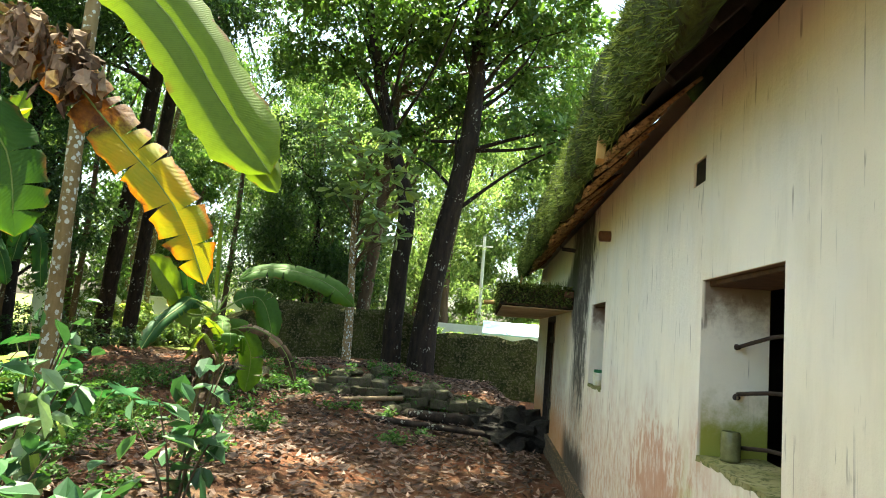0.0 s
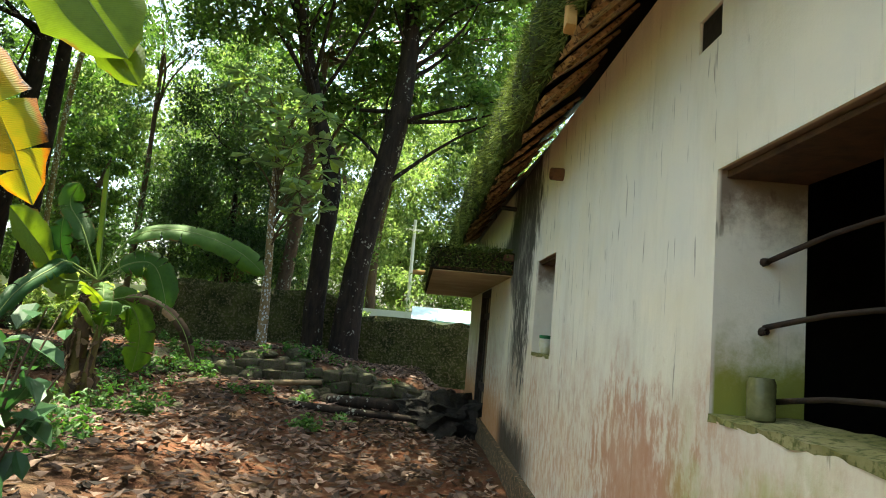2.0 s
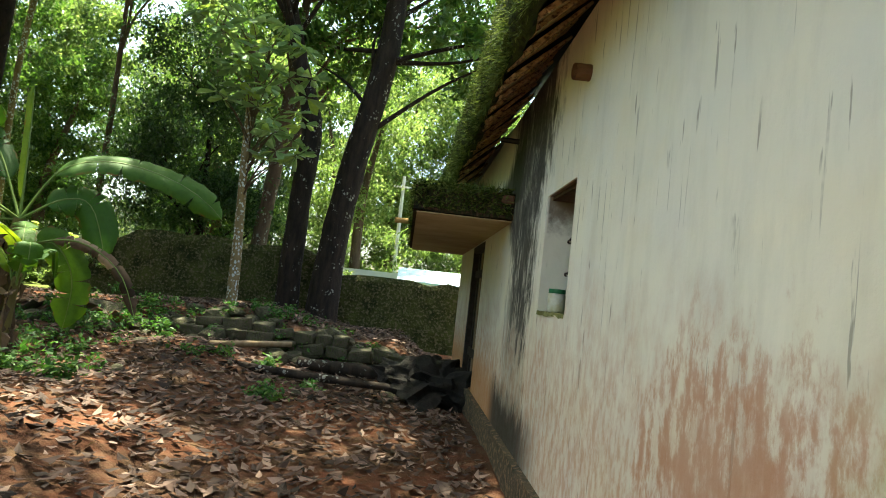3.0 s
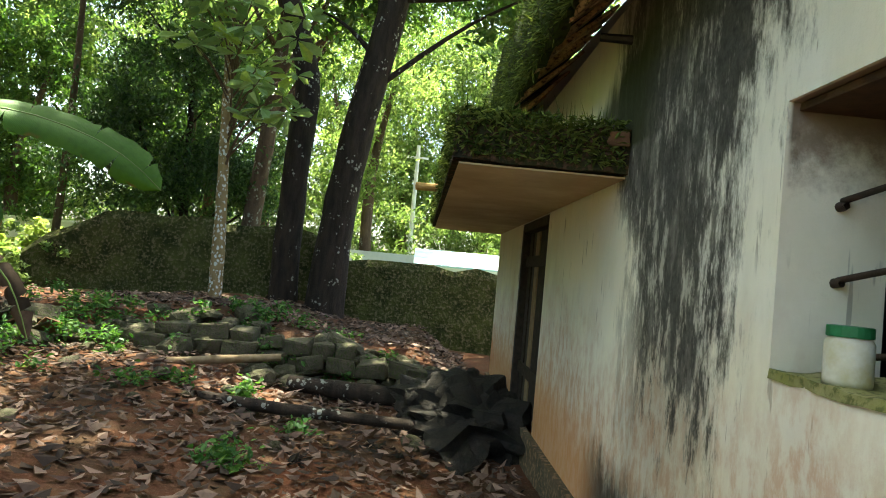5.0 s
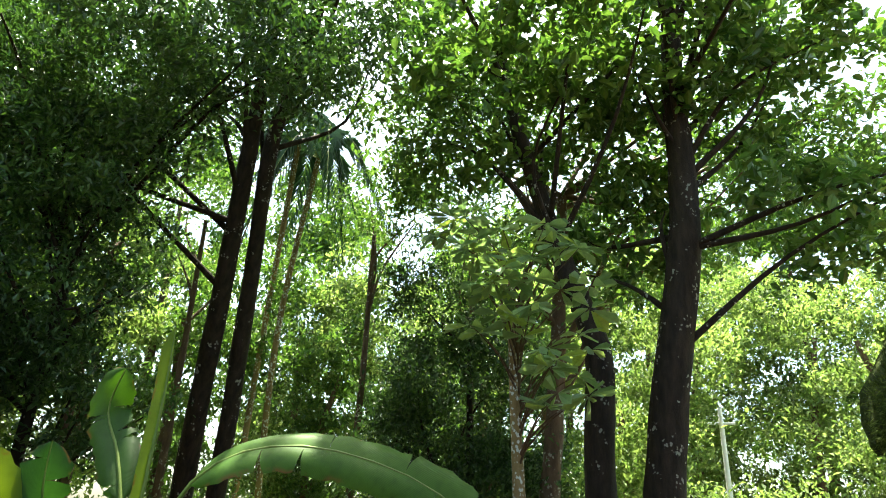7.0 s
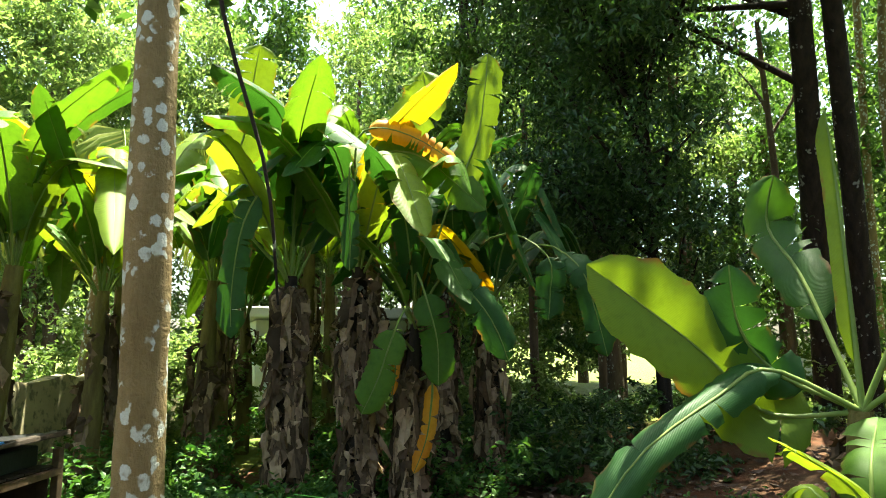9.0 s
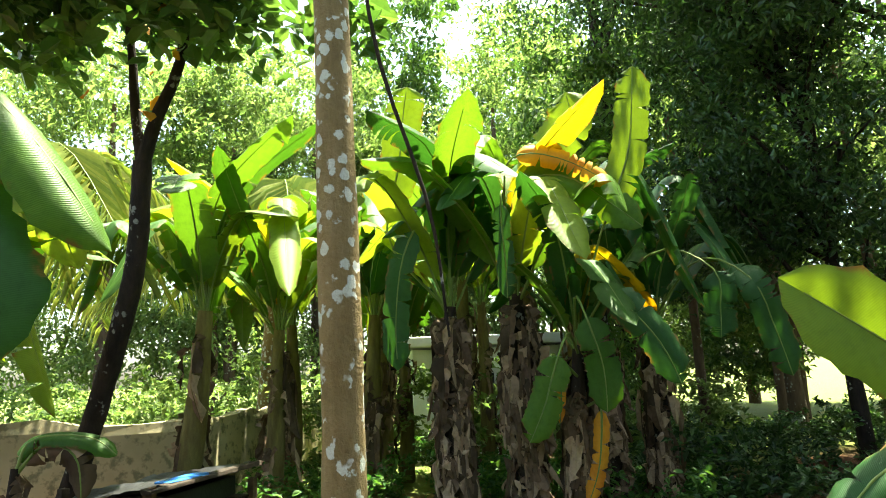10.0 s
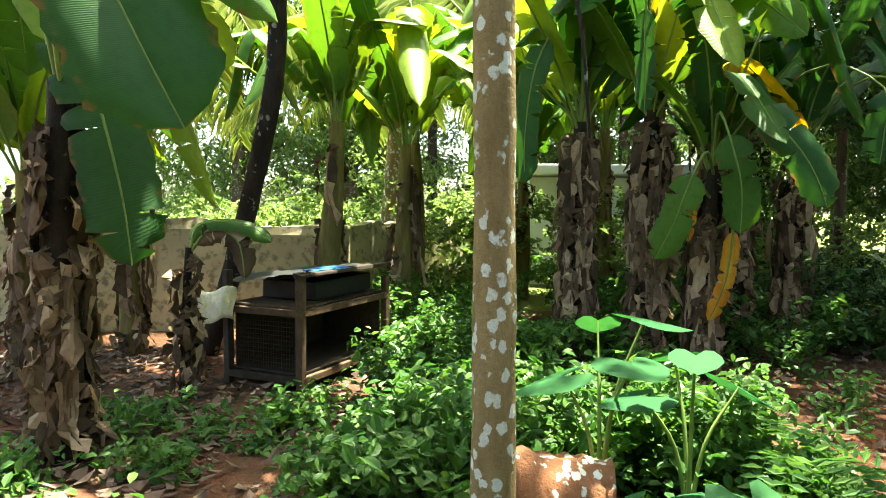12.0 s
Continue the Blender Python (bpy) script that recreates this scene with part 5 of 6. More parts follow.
# ---- hutch ----
def build_hutch():
    h = thing("animal_hutch", "dark wooden animal hutch with mesh front and black plastic cover", "hutch", at=(-8.2, 5.05, GZ))
    h.rotation_euler = (0, 0, radians(-23))
    W, D, H = 0.80, 1.45, 0.68
    for sx in (-1, 1):
        for sy in (-1, 1):
            part("post", bevel_box("post", (0.07, 0.07, H + (0.35 if sx > 0 else 0.2)), M_WOOD if sy < 0 else M_HUTCH, 0.008, (sx * D / 2, sy * W / 2, (H + (0.35 if sx > 0 else 0.2)) / 2), 0.006), h)
    for z in (0.10, H):
        for sx in (-1, 1):
            part("rail", bevel_box("rail", (0.05, W, 0.06), M_HUTCH if z == H and sx > 0 else M_WOOD, 0.006, (sx * (D / 2 + 0.012), 0, z)), h)
        for sy in (-1, 1):
            part("rail", bevel_box("rail", (D, 0.05, 0.06), M_HUTCH if sy > 0 else M_WOOD, 0.006, (0, sy * (W / 2 + 0.012), z)), h)
    for i in range(7):
        part("slat", bevel_box("slat", (D / 7 - 0.012, W - 0.02, 0.02), M_HUTCH if i > 4 else M_WOOD, 0.004, (-D / 2 + (i + 0.5) * D / 7, 0, H + 0.045)), h)
    part("floor_board", bevel_box("floor_board", (D - 0.02, W - 0.02, 0.02), M_WOOD, 0.004, (0, 0, 0.15)), h)
    part("back_panel", bevel_box("back_panel", (0.02, W - 0.08, H - 0.12), M_WOOD, 0.004, (-D / 2 + 0.05, 0, 0.42)), h)
    part("side_panel", bevel_box("side_panel", (D - 0.1, 0.02, H - 0.12), M_WOOD, 0.004, (0, -W / 2 + 0.05, 0.42)), h)
    wires = []
    for y in np.linspace(-W / 2 + 0.05, W / 2 - 0.05, 26):
        wires.append(tube([(D / 2 - 0.015, y, 0.13), (D / 2 - 0.015, y, H - 0.03)], [0.0025, 0.0025], 2, 4))
    for z in np.linspace(0.15, H - 0.05, 13):
        wires.append(tube([(D / 2 - 0.018, -W / 2 + 0.04, z), (D / 2 - 0.018, W / 2 - 0.04, z)], [0.0025, 0.0025], 2, 4))
    part("wire_mesh", fast("wire_mesh", *join(wires), M_IRON), h, "rusty wire mesh")
    gx, gy = np.meshgrid(np.linspace(-0.8, 0.66, 12), np.linspace(-0.46, 0.42, 16), indexing="ij")
    z = H + 0.26 + 0.08 * (gy + 0.4) + 0.03 * np.sin(gx * 9 + gy * 4) + R.uniform(-0.012, 0.012, gx.shape)
    V = np.stack([gx, gy, z], -1).reshape(-1, 3)
    F = [(i * 16 + j, (i + 1) * 16 + j, (i + 1) * 16 + j + 1, i * 16 + j + 1) for i in range(11) for j in range(15)]
    part("cover", fast("cover", V, F, M_BLACK, True), h, "black plastic sheet laid over the roof frame")
    part("inner_box", bevel_box("inner_box", (1.0, 0.6, 0.18), M_BLACK, 0.02, (-0.12, 0, H + 0.15), 0.01), h)
    part("blue_sheet", bevel_box("blue_sheet", (0.5, 0.16, 0.012), M_BLUE, 0.003, (0.25, 0.34, H + 0.345), 0.01), h, "bright blue tarpaulin scrap")
    part("roof_plank", bevel_box("roof_plank", (1.6, 0.09, 0.03), M_WOOD, 0.005, (0.0, 0.42, H + 0.33), 0.01), h)
    return h


build_hutch()


def sack():
    gx, gz = np.meshgrid(np.linspace(-0.17, 0.17, 9), np.linspace(-0.14, 0.14, 8), indexing="ij")
    V = np.stack([0.03 * np.sin(gx * 20) + 0.02 * np.cos(gz * 24 + gx * 9), gx * (1 + 0.3 * gz), gz + 0.03 * np.sin(gx * 15)], -1).reshape(-1, 3)
    F = [(i * 8 + j, (i + 1) * 8 + j, (i + 1) * 8 + j + 1, i * 8 + j + 1) for i in range(8) for j in range(7)]
    me = fast("sack", V, F, M_CLOTH, True)
    s = thing("sack", "crumpled dirty white and yellow sack hanging from the hutch", "sack", at=(-7.60, 4.33, 1.02), data=me)
    s.rotation_euler = (0, radians(-8), radians(-10))
    md = s.modifiers.new("thick", "SOLIDIFY")
    md.thickness = 0.012


sack()


# ---- trees ----
R.seed(60)
# crown masses added overhead, out of view, to shade the yard
OVER = [((-5.4, 7.6, 9.8), (2.2, 2.2, 1.2), 120, 12), ((-2.2, 8.9, 10.8), (2.8, 2.4, 1.2), 190, 12), ((-5.6, 9.4, 11.0), (2.0, 2.0, 1.1), 90, 12), ((-0.8, 6.6, 11.4), (1.8, 2.2, 1.1), 120, 12)]
tree("lichen_tree", "slender tree trunk covered in round white lichen patches", [(-4.6, 6.62, 0.2), (-4.6, 6.62, 1.5), (-4.62, 6.60, 3.2), (-4.65, 6.58, 5.5), (-4.5, 6.7, 10.6)], [0.10, 0.088, 0.082, 0.078, 0.05], OVER, M_BARKL, M_LEAF, 0.16, True, sides=18)
log("felled_log", "short felled log with a white fungus patch beside the trunk", [(-5.0, 6.72, 0.52), (-4.98, 7.0, 0.50), (-4.96, 7.2, 0.49)], [0.20, 0.19, 0.185], bark("orange_log_bark", (0.30, 0.13, 0.06), (0.20, 0.09, 0.05), 0.6, (0.7, 0.7, 0.66)))
dk = tree("fork_tree", "thin dark leaning tree with forked limbs and round leaves", [(-8.75, 3.75, 0.2), (-8.5, 4.2, 1.4), (-8.1, 4.71, 3.0), (-7.90, 4.82, 4.1)], [0.11, 0.10, 0.09, 0.085],
          [((-7.3, 4.7, 5.5), (1.3, 1.5, 0.6), 170, 9), ((-7.0, 6.0, 5.5), (1.0, 1.0, 0.55), 80, 9), ((-7.4, 3.3, 5.5), (1.1, 1.0, 0.6), 90, 9), ((-7.5, 2.2, 5.7), (1.0, 1.0, 0.6), 90, 9), ((-7.6, 5.0, 6.6), (1.8, 1.8, 0.7), 130, 9)], M_BARKD, M_LEAF, 0.20, True, 0.62, limbs=False)
part("limb", fast("limb", *tube([(0.84, 1.06, 3.85), (0.92, 1.2, 4.3), (1.0, 1.42, 4.9), (1.2, 1.6, 6.3)], [0.07, 0.06, 0.045, 0.02], 12, 8), M_BARKD, True), dk)
part("limb", fast("limb", *tube([(0.84, 1.06, 3.85), (0.9, 1.0, 4.4), (1.0, 0.95, 5.1), (1.1, 0.7, 6.4)], [0.05, 0.045, 0.035, 0.015], 12, 8), M_BARKD, True), dk)
part("orange_foliage", fast("orange_foliage", *broad_leaf_cloud(clumps((1.5, 1.2, 4.9), (1.0, 1.7, 0.4), 16, 1, 0.1), 0.19, 0.6), M_ORANGE), dk, "turned orange leaves")
log("hanging_vine", "thin black vine hanging in front of the bananas", [(-5.9, 6.7, 5.6), (-5.85, 6.85, 4.2), (-5.8, 7.15, 3.1), (-5.85, 7.25, 2.3)], [0.012, 0.014, 0.012, 0.008], M_BARKD, "vine")

# tree added behind the start, out of view, to shade the yard
tree("shade_tree", "unseen tall brown-barked tree added to shade the yard", [(-3.6, -3.2, 0.0), (-3.5, -3.0, 4.0), (-3.0, -2.0, 8.0), (-2.6, 0.0, 11.0)], [0.30, 0.25, 0.2, 0.12],
     [((-2.4, 1.6, 11.0), (3.4, 3.0, 1.3), 270, 12), ((-0.8, 4.8, 11.8), (2.0, 2.2, 1.1), 150, 12), ((0.2, 3.4, 11.2), (1.6, 2.2, 1.0), 90, 12)], M_BARKM, M_LEAF, 0.2, True)
# trees on the terrace beyond the yard
# the masses at y 11 to 14 are unseen, added for yard shade
tree("dark_tree", "dark-barked tree on the terrace with torn hanging bark", [(-1.64, 17.25, 0.3), (-1.54, 17.2, 2.3), (-1.24, 17.2, 4.5), (-0.86, 17.2, 6.5), (-0.73, 17.2, 8.2), (-0.72, 17.1, 10.2), (-0.4, 16.9, 13.5)], [0.40, 0.31, 0.29, 0.27, 0.24, 0.20, 0.10],
     [((-0.2, 17.4, 10.2), (2.6, 2.2, 1.6), 230, 12), ((1.9, 17.2, 7.4), (1.8, 1.5, 1.3), 130, 10), ((-2.0, 18.4, 7.6), (1.6, 0.8, 1.6), 150, 10), ((-0.2, 18.2, 13.0), (3.0, 2.2, 2.0), 210, 12), ((-1.6, 11.4, 13.4), (3.0, 2.4, 0.9), 330, 12), ((0.6, 14.0, 13.0), (2.4, 1.8, 0.9), 180, 12), ((1.0, 17.0, 10.6), (1.4, 1.3, 1.2), 70, 12)], M_BARKD, M_LEAF, 0.23, True, 0.5)
tree("dark_tree", "dark tree trunk streaked with pale lichen, bending at mid height", [(-2.45, 17.45, 0.3), (-2.46, 17.4, 2.0), (-2.43, 17.4, 3.6), (-2.38, 17.4, 5.0), (-2.88, 17.4, 6.6), (-3.3, 17.4, 8.0), (-3.95, 17.3, 10.6), (-4.2, 17.2, 13)], [0.29, 0.25, 0.25, 0.23, 0.19, 0.17, 0.13, 0.08],
     [((-3.6, 17.0, 9.8), (2.6, 2.2, 1.6), 230, 12), ((-1.5, 14.8, 10.6), (2.6, 1.6, 1.0), 120, 12), ((-4.0, 17.8, 13.2), (3.0, 2.2, 2.0), 210, 12), ((-3.6, 13.2, 13.2), (2.4, 2.0, 0.9), 200, 12)], M_BARKD, M_LEAF, 0.23, True, 0.5)
sapling = tree("thin_tree", "thin pale tree with whorls of big glossy grey-green leaves", [(-3.49, 16.66, 0.4), (-3.52, 16.6, 2.2), (-3.60, 16.54, 4.1), (-3.68, 16.46, 6.4)], [0.13, 0.105, 0.08, 0.04], [], M_BARKL, M_LEAF_GREY)
for cx, cy, cz, rx, rz, n in ((0.35, -1.3, 5.2, 1.35, 1.0, 26), (0.9, -1.0, 3.8, 0.8, 0.6, 11), (-0.5, -0.9, 6.3, 1.0, 0.7, 9)):
    tips = np.array([cx, cy, cz]) + rand_dirs(n) * np.array([rx, 0.7, rz]) * R.uniform(0.5, 1.0, (n, 1))
    for q in tips:
        k = np.array([-0.05, -0.08, min(5.6, q[2] - 0.7)])
        part("twig", fast("twig", *tube([k, (k + q) / 2 + (0, 0, 0.12), q], [0.022, 0.012, 0.006], 7, 5), M_BARKM, True), sapling)
        part("leaf_whorl", fast("leaf_whorl", *rosette_cloud(q[None], 8, 0.42), M_LEAF_GREY), sapling)
tree("brown_tree", "brown tree trunk with creepers behind the boundary wall", [(-3.9, 19.6, 0.3), (-3.7, 19.4, 2.4), (-3.45, 19.2, 4.8), (-3.2, 19.1, 9.0)], [0.22, 0.2, 0.17, 0.1],
     [((-2.6, 19.5, 8.0), (2.6, 2.0, 2.4), 260, 13), ((0.6, 19.6, 8.6), (2.2, 1.8, 2.0), 170, 12), ((-1.4, 20.6, 12.6), (3.0, 1.8, 2.2), 200, 13), ((-5.6, 21.0, 13.0), (3.0, 1.8, 2.2), 200, 13), ((2.6, 20.4, 10.6), (1.8, 1.6, 1.6), 150, 12), ((-5.6, 18.4, 10.0), (2.6, 2.2, 1.8), 260, 13)], M_BARKM, M_LEAF, 0.19)
tree("twin_tree", "tall dark leaning tree, one of two close together", [(-10.9, 17.9, 0.3), (-10.45, 17.35, 3.2), (-9.5, 16.3, 6.5), (-8.9, 15.6, 8.9), (-8.0, 14.6, 12.1)], [0.24, 0.21, 0.19, 0.17, 0.1],
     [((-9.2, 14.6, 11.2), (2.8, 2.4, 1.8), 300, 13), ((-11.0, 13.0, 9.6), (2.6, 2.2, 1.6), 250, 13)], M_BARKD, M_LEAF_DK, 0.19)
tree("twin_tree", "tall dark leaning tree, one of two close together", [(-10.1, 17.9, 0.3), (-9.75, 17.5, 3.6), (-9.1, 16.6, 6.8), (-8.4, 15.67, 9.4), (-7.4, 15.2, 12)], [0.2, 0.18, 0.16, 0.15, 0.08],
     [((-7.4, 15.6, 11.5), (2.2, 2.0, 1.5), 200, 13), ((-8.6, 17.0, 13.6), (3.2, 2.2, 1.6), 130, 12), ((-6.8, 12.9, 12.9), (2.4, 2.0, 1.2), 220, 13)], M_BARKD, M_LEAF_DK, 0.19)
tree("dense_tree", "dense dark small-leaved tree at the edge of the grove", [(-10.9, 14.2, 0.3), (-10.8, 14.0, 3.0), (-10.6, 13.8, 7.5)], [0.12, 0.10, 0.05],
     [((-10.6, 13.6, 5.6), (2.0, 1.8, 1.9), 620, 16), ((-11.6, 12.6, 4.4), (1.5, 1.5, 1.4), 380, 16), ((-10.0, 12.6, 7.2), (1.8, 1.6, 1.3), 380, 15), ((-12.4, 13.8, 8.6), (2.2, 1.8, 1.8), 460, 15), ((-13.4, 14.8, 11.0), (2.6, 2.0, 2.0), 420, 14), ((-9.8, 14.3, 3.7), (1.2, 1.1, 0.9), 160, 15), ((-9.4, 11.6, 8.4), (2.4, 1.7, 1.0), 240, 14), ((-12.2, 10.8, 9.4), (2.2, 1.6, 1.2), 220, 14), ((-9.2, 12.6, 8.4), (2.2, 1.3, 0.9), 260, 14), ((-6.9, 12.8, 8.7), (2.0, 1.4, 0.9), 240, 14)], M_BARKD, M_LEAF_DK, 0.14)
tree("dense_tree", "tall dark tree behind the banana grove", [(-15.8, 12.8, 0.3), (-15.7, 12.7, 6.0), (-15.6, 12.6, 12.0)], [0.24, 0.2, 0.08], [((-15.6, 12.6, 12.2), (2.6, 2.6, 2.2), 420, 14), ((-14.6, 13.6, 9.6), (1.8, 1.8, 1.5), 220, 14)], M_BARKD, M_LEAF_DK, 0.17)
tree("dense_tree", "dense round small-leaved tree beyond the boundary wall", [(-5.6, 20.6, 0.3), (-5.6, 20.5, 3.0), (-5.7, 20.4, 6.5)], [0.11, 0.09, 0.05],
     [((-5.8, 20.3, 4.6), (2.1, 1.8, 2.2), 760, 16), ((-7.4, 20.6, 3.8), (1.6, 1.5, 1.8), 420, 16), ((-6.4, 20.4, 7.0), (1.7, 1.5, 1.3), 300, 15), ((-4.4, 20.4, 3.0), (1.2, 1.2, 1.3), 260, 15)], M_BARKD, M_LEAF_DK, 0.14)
for x, y, tx, ty, tz in ((-6.4, 22.5, -6.2, 22.0, 9), (-8.6, 20.6, -8.1, 19.8, 9), (-12.9, 16.4, -12.2, 15.8, 8), (-13.6, 13.2, -13.4, 13.0, 7), (-12.5, 18.9, -11.9, 18.0, 9), (-14.2, 15.2, -14.0, 15.0, 8)):
    tree("slim_tree", "slim straight tree trunk among the undergrowth", [(x, y, 0.2), ((x + tx) / 2 + 0.08, (y + ty) / 2, tz / 2), (tx, ty, tz)], [0.10, 0.08, 0.05], [((tx, ty, tz), (1.6, 1.5, 1.5), 110, 12)], M_BARKM, M_LEAF, 0.14, group="slim trunks of the grove")


def palm(label, base, mid, top, r, fronds, length, mat, droop, seed, leaflet=0.45, azs=None):
    R.seed(seed)
    b = np.asarray(base, float)
    p = thing("palm", label, "palm tree", "palms", at=tuple(b))
    rel = [np.zeros(3), np.asarray(mid) - b, np.asarray(top) - b]
    part("trunk", fast("trunk", *tube(rel, [r * 1.2, r, r * 0.9], 18, 10, 0.03), M_BARKL, True), p)
    t = rel[-1]
    for i in range(fronds):
        a = azs[i] if azs else 2 * np.pi * i / fronds + R.uniform(-0.2, 0.2)
        o = np.array([math.cos(a), math.sin(a), 0])
        e = R.uniform(-0.2, 0.9)
        c = spline([t, t + (o * 0.8 + np.array([0, 0, 0.35 + 0.5 * e])) * length * 0.45, t + o * length * R.uniform(0.7, 0.95) + np.array([0, 0, length * (0.25 * e - droop)])], 30)
        tg = np.gradient(c, axis=0)
        tg /= np.linalg.norm(tg, axis=1)[:, None]
        V, F = [], []
        for s in (-1, 1):
            sd = np.cross(tg, (0, 0, 1.0)) * s
            for k in range(4, 30):
                for h in (0, 0.5):
                    q = c[k] + (tg[k] * length / 30) * h
                    L = leaflet * (0.5 + 0.8 * math.sin(math.pi * (k - 3) / 27))
                    w = 0.016
                    end = q + sd[k] * L * 0.75 + tg[k] * L * 0.5 + np.array([0, 0, -L * R.uniform(0.25, 0.7)])
                    md = q + sd[k] * L * 0.42 + tg[k] * L * 0.25 + np.array([0, 0, -L * 0.08])
                    o2 = len(V)
                    V += [q, md + tg[k] * w, end, md - tg[k] * w]
                    F += [(o2, o2 + 1, o2 + 2), (o2, o2 + 2, o2 + 3)]
        fr = part("frond", fast("frond", V, F, mat), p)
        part("rachis", fast("rachis", *tube(c[::3], [0.02, 0.012, 0.004], 10, 5), M_RIB, True), fr)
    return p


palm("slender tall areca palm with dark drooping fronds", (-12.1, 22.4, 0.2), (-11.0, 20.4, 6.5), (-9.75, 19.3, 11.2), 0.08, 8, 2.4, M_PALMD, 0.9, 71, 0.6)
palm("slender tall areca palm", (-12.9, 22.2, 0.2), (-11.6, 20.6, 6.5), (-10.2, 18.95, 11.5), 0.08, 7, 2.2, M_PALMD, 0.7, 72, 0.6)
palm("coconut palm with bright sunlit fronds over the boundary wall", (-11.6, 1.2, 0.2), (-11.4, 1.6, 2.2), (-11.2, 2.0, 4.3), 0.14, 13, 3.6, M_PALM, 0.35, 73, 0.75)
palm("coconut palm with bright sunlit fronds over the boundary wall", (-14.5, 5.0, 0.2), (-14.4, 5.2, 2.6), (-14.2, 5.4, 4.6), 0.14, 13, 3.4, M_PALM, 0.3, 74, 0.75)
R.seed(80)


# ---- woods further off ----
def far_tree(x, y, h, w, mat, leaf, n):
    tree("far_tree", "leafy tree in the woods further off", [(x, y, 0.1), (x + R.normal() * 0.2, y, h * 0.45), (x + R.normal() * 0.4, y, h * 0.8)], [0.22, 0.17, 0.06],
         [((x + R.normal() * w * 0.4, y + R.normal() * 0.6, h * f), (w * R.uniform(0.6, 1.0), w * 0.7, h * 0.16), n, 12) for f in (0.28, 0.5, 0.72, 0.9)], M_BARKM, mat, leaf, group="far woods", limbs=False, sides=7)


FAR = [(-16, 31), (-12, 33), (-9, 31.5), (-6, 34), (-3.5, 31), (-0.5, 34), (2.5, 31.5), (5.5, 34), (8.5, 30), (-19, 22), (-22, 18), (-24, 12), (-25, 7), (-23, 2.5), (-21, -3), (-24, 8.5), (-19, 14.5), (-17.5, 18), (11.5, 32), (-14.5, 27), (-26, 5.5), (-25, 10.8), (-23, 3), (-21, 0)]
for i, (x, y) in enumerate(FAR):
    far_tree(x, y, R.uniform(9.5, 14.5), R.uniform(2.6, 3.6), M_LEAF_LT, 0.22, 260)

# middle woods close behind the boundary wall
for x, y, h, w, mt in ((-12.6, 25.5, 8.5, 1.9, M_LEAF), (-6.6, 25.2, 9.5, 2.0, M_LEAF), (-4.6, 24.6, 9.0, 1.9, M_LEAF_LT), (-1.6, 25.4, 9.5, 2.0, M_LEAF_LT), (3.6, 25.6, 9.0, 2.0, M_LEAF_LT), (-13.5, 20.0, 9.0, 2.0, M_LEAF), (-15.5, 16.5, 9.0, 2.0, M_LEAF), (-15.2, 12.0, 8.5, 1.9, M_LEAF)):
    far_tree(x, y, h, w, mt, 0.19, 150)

for x, y in ((-20, 25), (-24, 21), (-28, 15), (-17, 29), (-30, 9), (-28, 2), (-10, 37), (-3, 38), (4, 37)):
    far_tree(x, y, R.uniform(16, 20), 4.0, M_LEAF, 0.34, 260)


# ---- low growth ----
def bushes(name, label, spots, mat, leaf, per, spread, broad=False):
    pts = np.concatenate([clumps((x, y, gz(x, y) + h * 0.5), (r, r, h * 0.55), per, 6, 0.06) for x, y, r, h in spots])
    pts[:, 2] = np.maximum(pts[:, 2], height(pts[:, 0], pts[:, 1]) + 0.03)
    f = broad_leaf_cloud if broad else leaf_cloud
    thing(name, label, "undergrowth", kind="stuff", data=fast(name, *f(pts, leaf, 0.55, 0.2), mat))


sp = [(R.uniform(-9.0, -5.2), R.uniform(5.9, 8.2), R.uniform(0.25, 0.5), R.uniform(0.25, 0.7)) for _ in range(70)]
sp += [(R.uniform(-6.3, -4.6), R.uniform(5.9, 8.6), R.uniform(0.2, 0.35), R.uniform(0.2, 0.45)) for _ in range(46)]
sp += [(R.uniform(-11.5, -8.0), R.uniform(5.5, 11), R.uniform(0.3, 0.6), R.uniform(0.4, 0.9)) for _ in range(60)]
sp = [s for s in sp if math.hypot(s[0] + 4.6, s[1] - 7.1) > 0.62 + s[2]]
bushes("undergrowth", "bright green leafy weeds among the bananas", sp, M_UNDER, 0.085, 34, 0.06, True)
sp = [(R.uniform(-5.4, -2.6), R.uniform(5.0, 9.4), R.uniform(0.12, 0.22), R.uniform(0.1, 0.25)) for _ in range(40)]
sp += [(R.uniform(-7.5, -3.5), R.uniform(9.0, 13.0), R.uniform(0.2, 0.4), R.uniform(0.2, 0.5)) for _ in range(50)]
sp += [(R.uniform(-5.5, 0.4), 13.6 + R.normal() * 0.5, R.uniform(0.12, 0.25), R.uniform(0.12, 0.3)) for _ in range(34)]
sp += [(R.uniform(-4.5, -0.5), R.uniform(8.5, 13.0), R.uniform(0.08, 0.16), R.uniform(0.08, 0.18)) for _ in range(9)]
sp += [(R.uniform(-6.8, -5.0), R.uniform(3.6, 5.6), R.uniform(0.1, 0.2), R.uniform(0.1, 0.25)) for _ in range(30)]
bushes("low_weeds", "scattered low green weeds on the soil", sp, M_UNDER, 0.07, 16, 0.05, True)
sp = [(R.uniform(-13, -7.0), R.uniform(17.5, 21.5), R.uniform(0.4, 0.9), R.uniform(0.5, 1.5)) for _ in range(22)]
sp += [(R.uniform(-3, 5.5), R.uniform(19.2, 24.0), R.uniform(0.4, 0.8), R.uniform(0.6, 1.7)) for _ in range(30)]
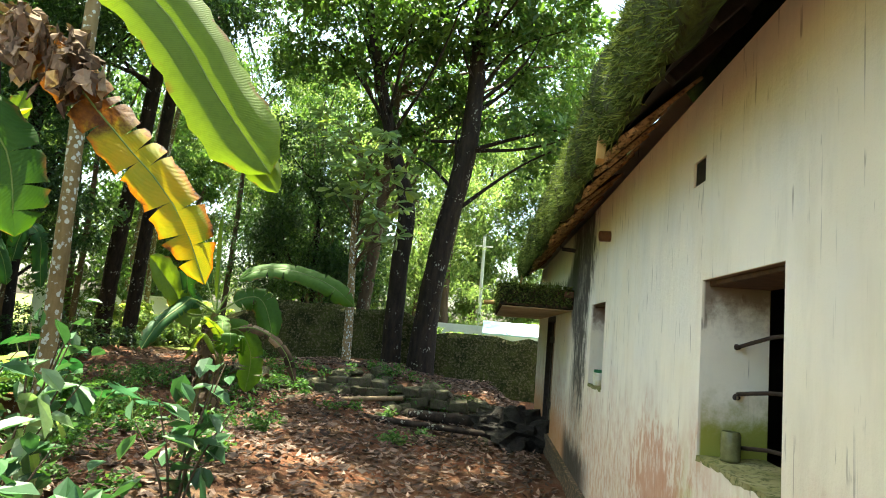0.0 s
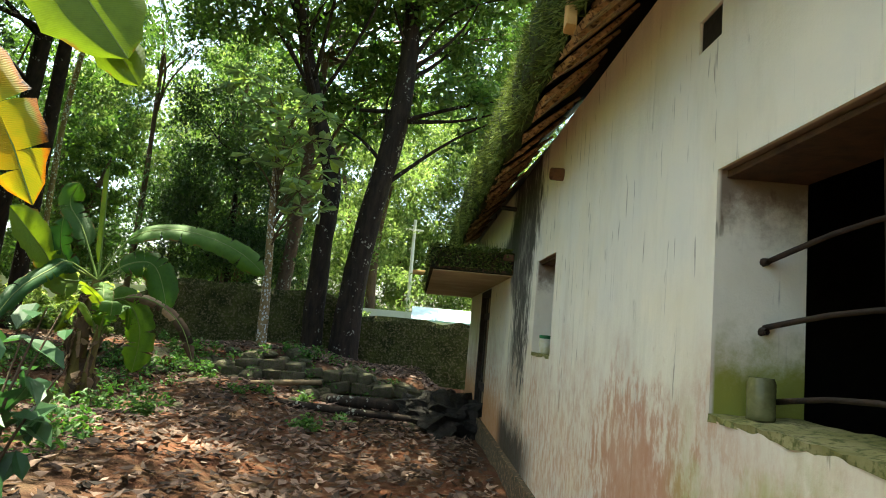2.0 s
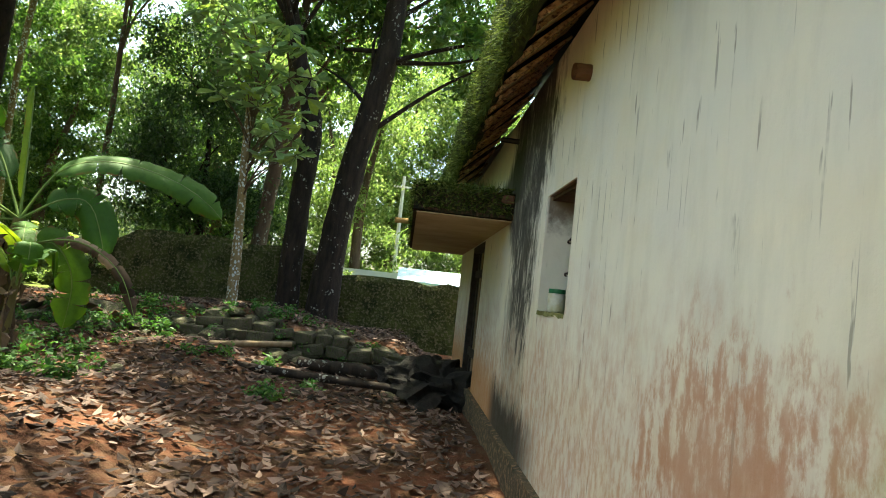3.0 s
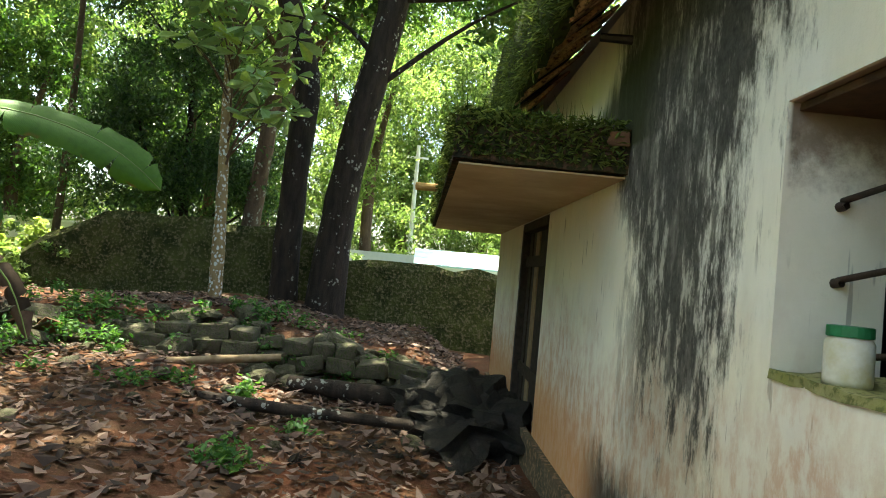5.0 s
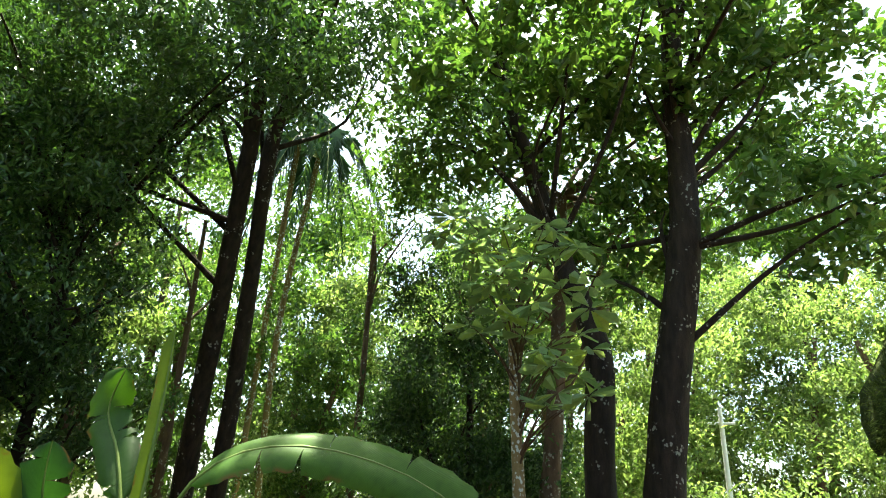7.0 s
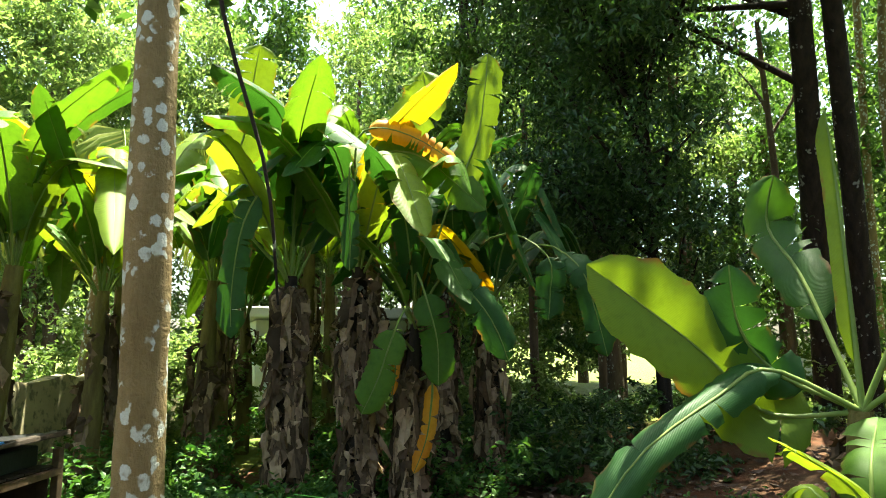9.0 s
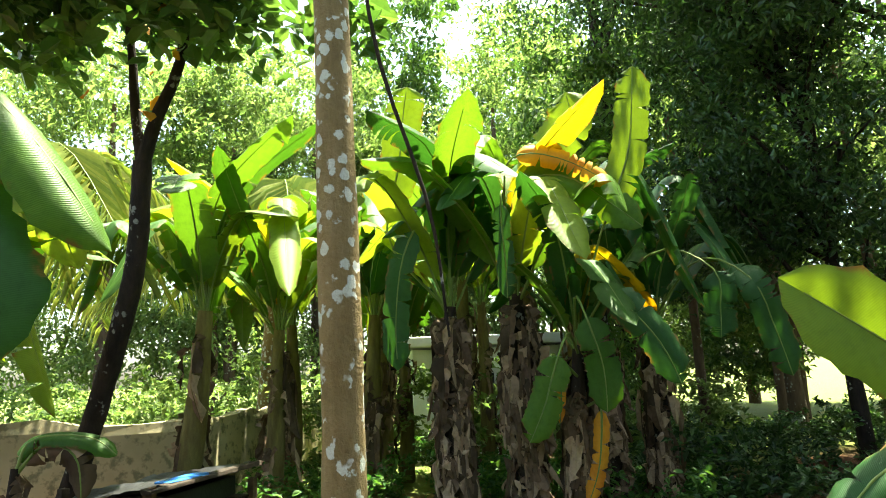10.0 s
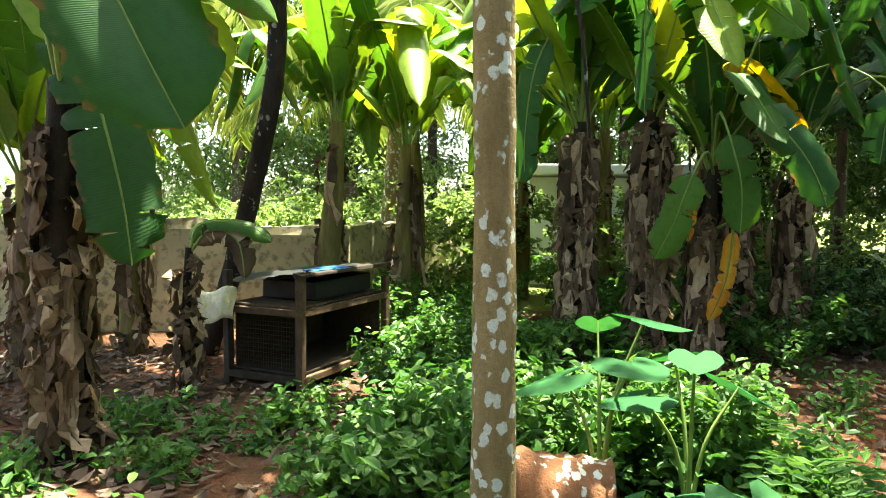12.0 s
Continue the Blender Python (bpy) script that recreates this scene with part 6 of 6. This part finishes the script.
# scrub beyond the wall: its sunlight is partly in the leaf colour
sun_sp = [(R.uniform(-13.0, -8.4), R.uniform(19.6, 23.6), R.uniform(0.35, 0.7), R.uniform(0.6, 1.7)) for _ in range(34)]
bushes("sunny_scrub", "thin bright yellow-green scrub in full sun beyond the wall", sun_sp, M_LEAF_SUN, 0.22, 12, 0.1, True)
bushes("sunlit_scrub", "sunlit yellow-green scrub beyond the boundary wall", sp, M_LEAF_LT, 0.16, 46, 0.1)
sp = [(R.uniform(-15, -8.5), R.uniform(10.5, 17.0), R.uniform(0.4, 0.8), R.uniform(0.4, 1.0)) for _ in range(60)]
sp2 = [(R.uniform(-20, -12.5), R.uniform(-5.0, 15.0), R.uniform(0.6, 1.0), R.uniform(1.0, 2.6)) for _ in range(150)]
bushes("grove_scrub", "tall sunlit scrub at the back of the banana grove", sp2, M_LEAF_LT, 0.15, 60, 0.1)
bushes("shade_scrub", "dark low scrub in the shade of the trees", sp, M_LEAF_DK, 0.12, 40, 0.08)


def shrub(label, x, y, h, n, leaf, seed, mat):
    R.seed(seed)
    s = thing("shrub", label, "shrub", "broad-leaved shrubs by the yard", at=(x, y, gz(x, y)))
    pts = []
    for i in range(n):
        a = R.uniform(0, 6.28)
        e = np.array([math.cos(a) * R.uniform(0.1, 0.5), math.sin(a) * R.uniform(0.1, 0.5), h * R.uniform(0.6, 1.0)])
        part("stem", fast("stem", *tube([(0, 0, -0.02), e * np.array([0.4, 0.4, 0.55]), e], [0.012, 0.009, 0.004], 8, 5), M_BARKM, True), s)
        pts.append(e * np.linspace(0.3, 1.0, 8)[:, None] + R.normal(size=(8, 3)) * 0.08)
    part("foliage", fast("foliage", *broad_leaf_cloud(np.concatenate(pts), leaf, 0.55, 0.3), mat), s)


for i, (x, y, h) in enumerate([(-2.0, 4.4, 1.2), (-3.0, 4.0, 1.0), (-3.3, 4.6, 1.5), (-2.6, 3.5, 0.7), (-3.7, 4.2, 1.3), (-2.2, 3.2, 0.45), (-1.75, 3.6, 0.4)]):
    shrub("leafy shrub with broad grey-green leaves beside the yard", x, y, h, 6, 0.22, 90 + i, M_LEAF_GREY if i in (1, 4) else M_SHRUB)
R.seed(120)


def yam(x, y, h, leaves, seed):
    """Heart-shaped leaves on tall stalks."""
    R.seed(seed)
    p = thing("yam_plant", "yam plant with large heart-shaped pale green leaves", "plant", "yam plants", at=(x, y, gz(x, y)))
    for i in range(leaves):
        a = 2 * np.pi * i / leaves + R.uniform(-0.4, 0.4)
        o = np.array([math.cos(a), math.sin(a), 0])
        tip = o * R.uniform(0.15, 0.4) + np.array([0, 0, h * R.uniform(0.6, 1.05)])
        st = part("stalk", fast("stalk", *tube([(0, 0, 0), tip * np.array([0.3, 0.3, 0.6]), tip], [0.014, 0.011, 0.006], 9, 6), M_RIB, True), p)
        L = R.uniform(0.26, 0.40)
        sd = np.cross(o, (0, 0, 1.0))
        d = o * 0.9 + np.array([0, 0, R.uniform(-0.55, -0.05)])
        out = []
        for u, w in ((-0.32, 0.16), (-0.38, 0.30), (-0.2, 0.42), (0.05, 0.44), (0.35, 0.32), (0.62, 0.14), (0.8, 0.0)):
            out.append((u, w))
        ring = [tip + d * L * u + sd * L * w + np.array([0, 0, -0.16 * L * w]) for u, w in out] + [tip + d * L * u - sd * L * w + np.array([0, 0, -0.16 * L * w]) for u, w in out[-2::-1]]
        V = [tip] + ring
        n = len(ring)
        F = [(0, k, k + 1) for k in range(1, n)]
        part("leaf", fast("leaf", V, F, M_TARO, True), p)


for i, (x, y, h, n) in enumerate([(-5.1, 7.62, 1.1, 4), (-5.2, 7.2, 1.2, 4), (-4.5, 7.5, 0.5, 4), (-4.3, 8.0, 0.5, 3)]):
    yam(x, y, h, n, 130 + i)
R.seed(140)


def fern(x, y, n, L, seed):
    R.seed(seed)
    p = thing("fern", "bright green fern tuft beside the yam plants", "fern", at=(x, y, gz(x, y)))
    for i in range(n):
        a = R.uniform(0, 6.28)
        o = np.array([math.cos(a), math.sin(a), 0])
        c = spline([(0, 0, 0), o * L * 0.4 + np.array([0, 0, L * 0.75]), o * L + np.array([0, 0, L * 0.5])], 16)
        V, F = [], []
        tg = np.gradient(c, axis=0)
        for s in (-1, 1):
            sd = np.cross(tg, (0, 0, 1.0)) * s
            sd /= np.linalg.norm(sd, axis=1)[:, None] + 1e-6
            for k in range(3, 16):
                w = 0.11 * math.sin(math.pi * (k - 2) / 14.5)
                o2 = len(V)
                V += [c[k], c[k] + sd[k] * w * 0.5 + tg[k] * 0.35, c[k] + sd[k] * w - np.array([0, 0, 0.02]), c[k] + sd[k] * w * 0.5 - tg[k] * 0.2]
                F += [(o2, o2 + 1, o2 + 2), (o2, o2 + 2, o2 + 3)]
        part("frond", fast("frond", V, F, M_UNDER), p)


fern(-5.15, 8.15, 12, 0.6, 141)
fern(-4.9, 8.5, 10, 0.5, 142)

# ---- neighbours ----
nb = thing("neighbour_house", "white neighbour house with a flat roof edge behind the bananas", "house", at=(-17.5, 9.0, 0))
part("wall", fast("wall", *box(-1.5, -1, 0, 1.5, 3, 2.6), M_WHITE), nb)
part("roof_edge", bevel_box("roof_edge", (3.8, 5.0, 0.22), M_WHITE, 0.03, (0, 1.0, 2.75)), nb)
for y in (0.2, 2.0):
    part("window", bevel_box("window", (0.06, 1.1, 1.1), M_BLACK, 0.01, (1.52, y, 1.5)), nb, "dark window opening")
far = thing("far_wall", "low sunlit cream compound wall beyond the scrub", "wall", kind="structure", data=fast("far_wall", *join([box(-18, 24.62, 0, -2.4, 24.82, 2.02), box(-18, 24.58, 2.024, -2.4, 24.86, 2.10)]), M_WHITE))
low = thing("white_parapet", "low white-painted wall of the neighbouring yard in full sun", "wall", kind="structure", data=fast("white_parapet", *box(-2.2, 24.6, 0, 6.5, 24.85, 2.0), M_WHITE))
tank = thing("sheet_roof", "pale blue sheet roof of a low shed beyond the boundary wall", "shed roof", at=(1.2, 23.4, 0))
part("roof_sheet", bevel_box("roof_sheet", (2.6, 1.3, 0.05), M_PALEBLUE, 0.01, (0, 0, 0), 0.01), tank).matrix_local = pose(0, 0, 1.95, 20, 0, 0)
for x in (-1.2, 1.2):
    for y in (-0.5, 0.5):
        part("post", bevel_box("post", (0.08, 0.08, 1.92 + 0.36 * y), M_WHITE, 0.008, (x, y, (1.92 + 0.36 * y) / 2)), tank)
pole = thing("utility_pole", "thin pale concrete utility pole in the sun", "pole", at=(-0.3, 26.0, 0))
part("shaft", fast("shaft", *tube([(0, 0, 0), (0, 0, 5.6)], [0.09, 0.06], 8, 10), M_WHITE, True), pole)
part("cross_arm", bevel_box("cross_arm", (0.7, 0.06, 0.06), M_WHITE, 0.008, (0, 0, 5.2)), pole)
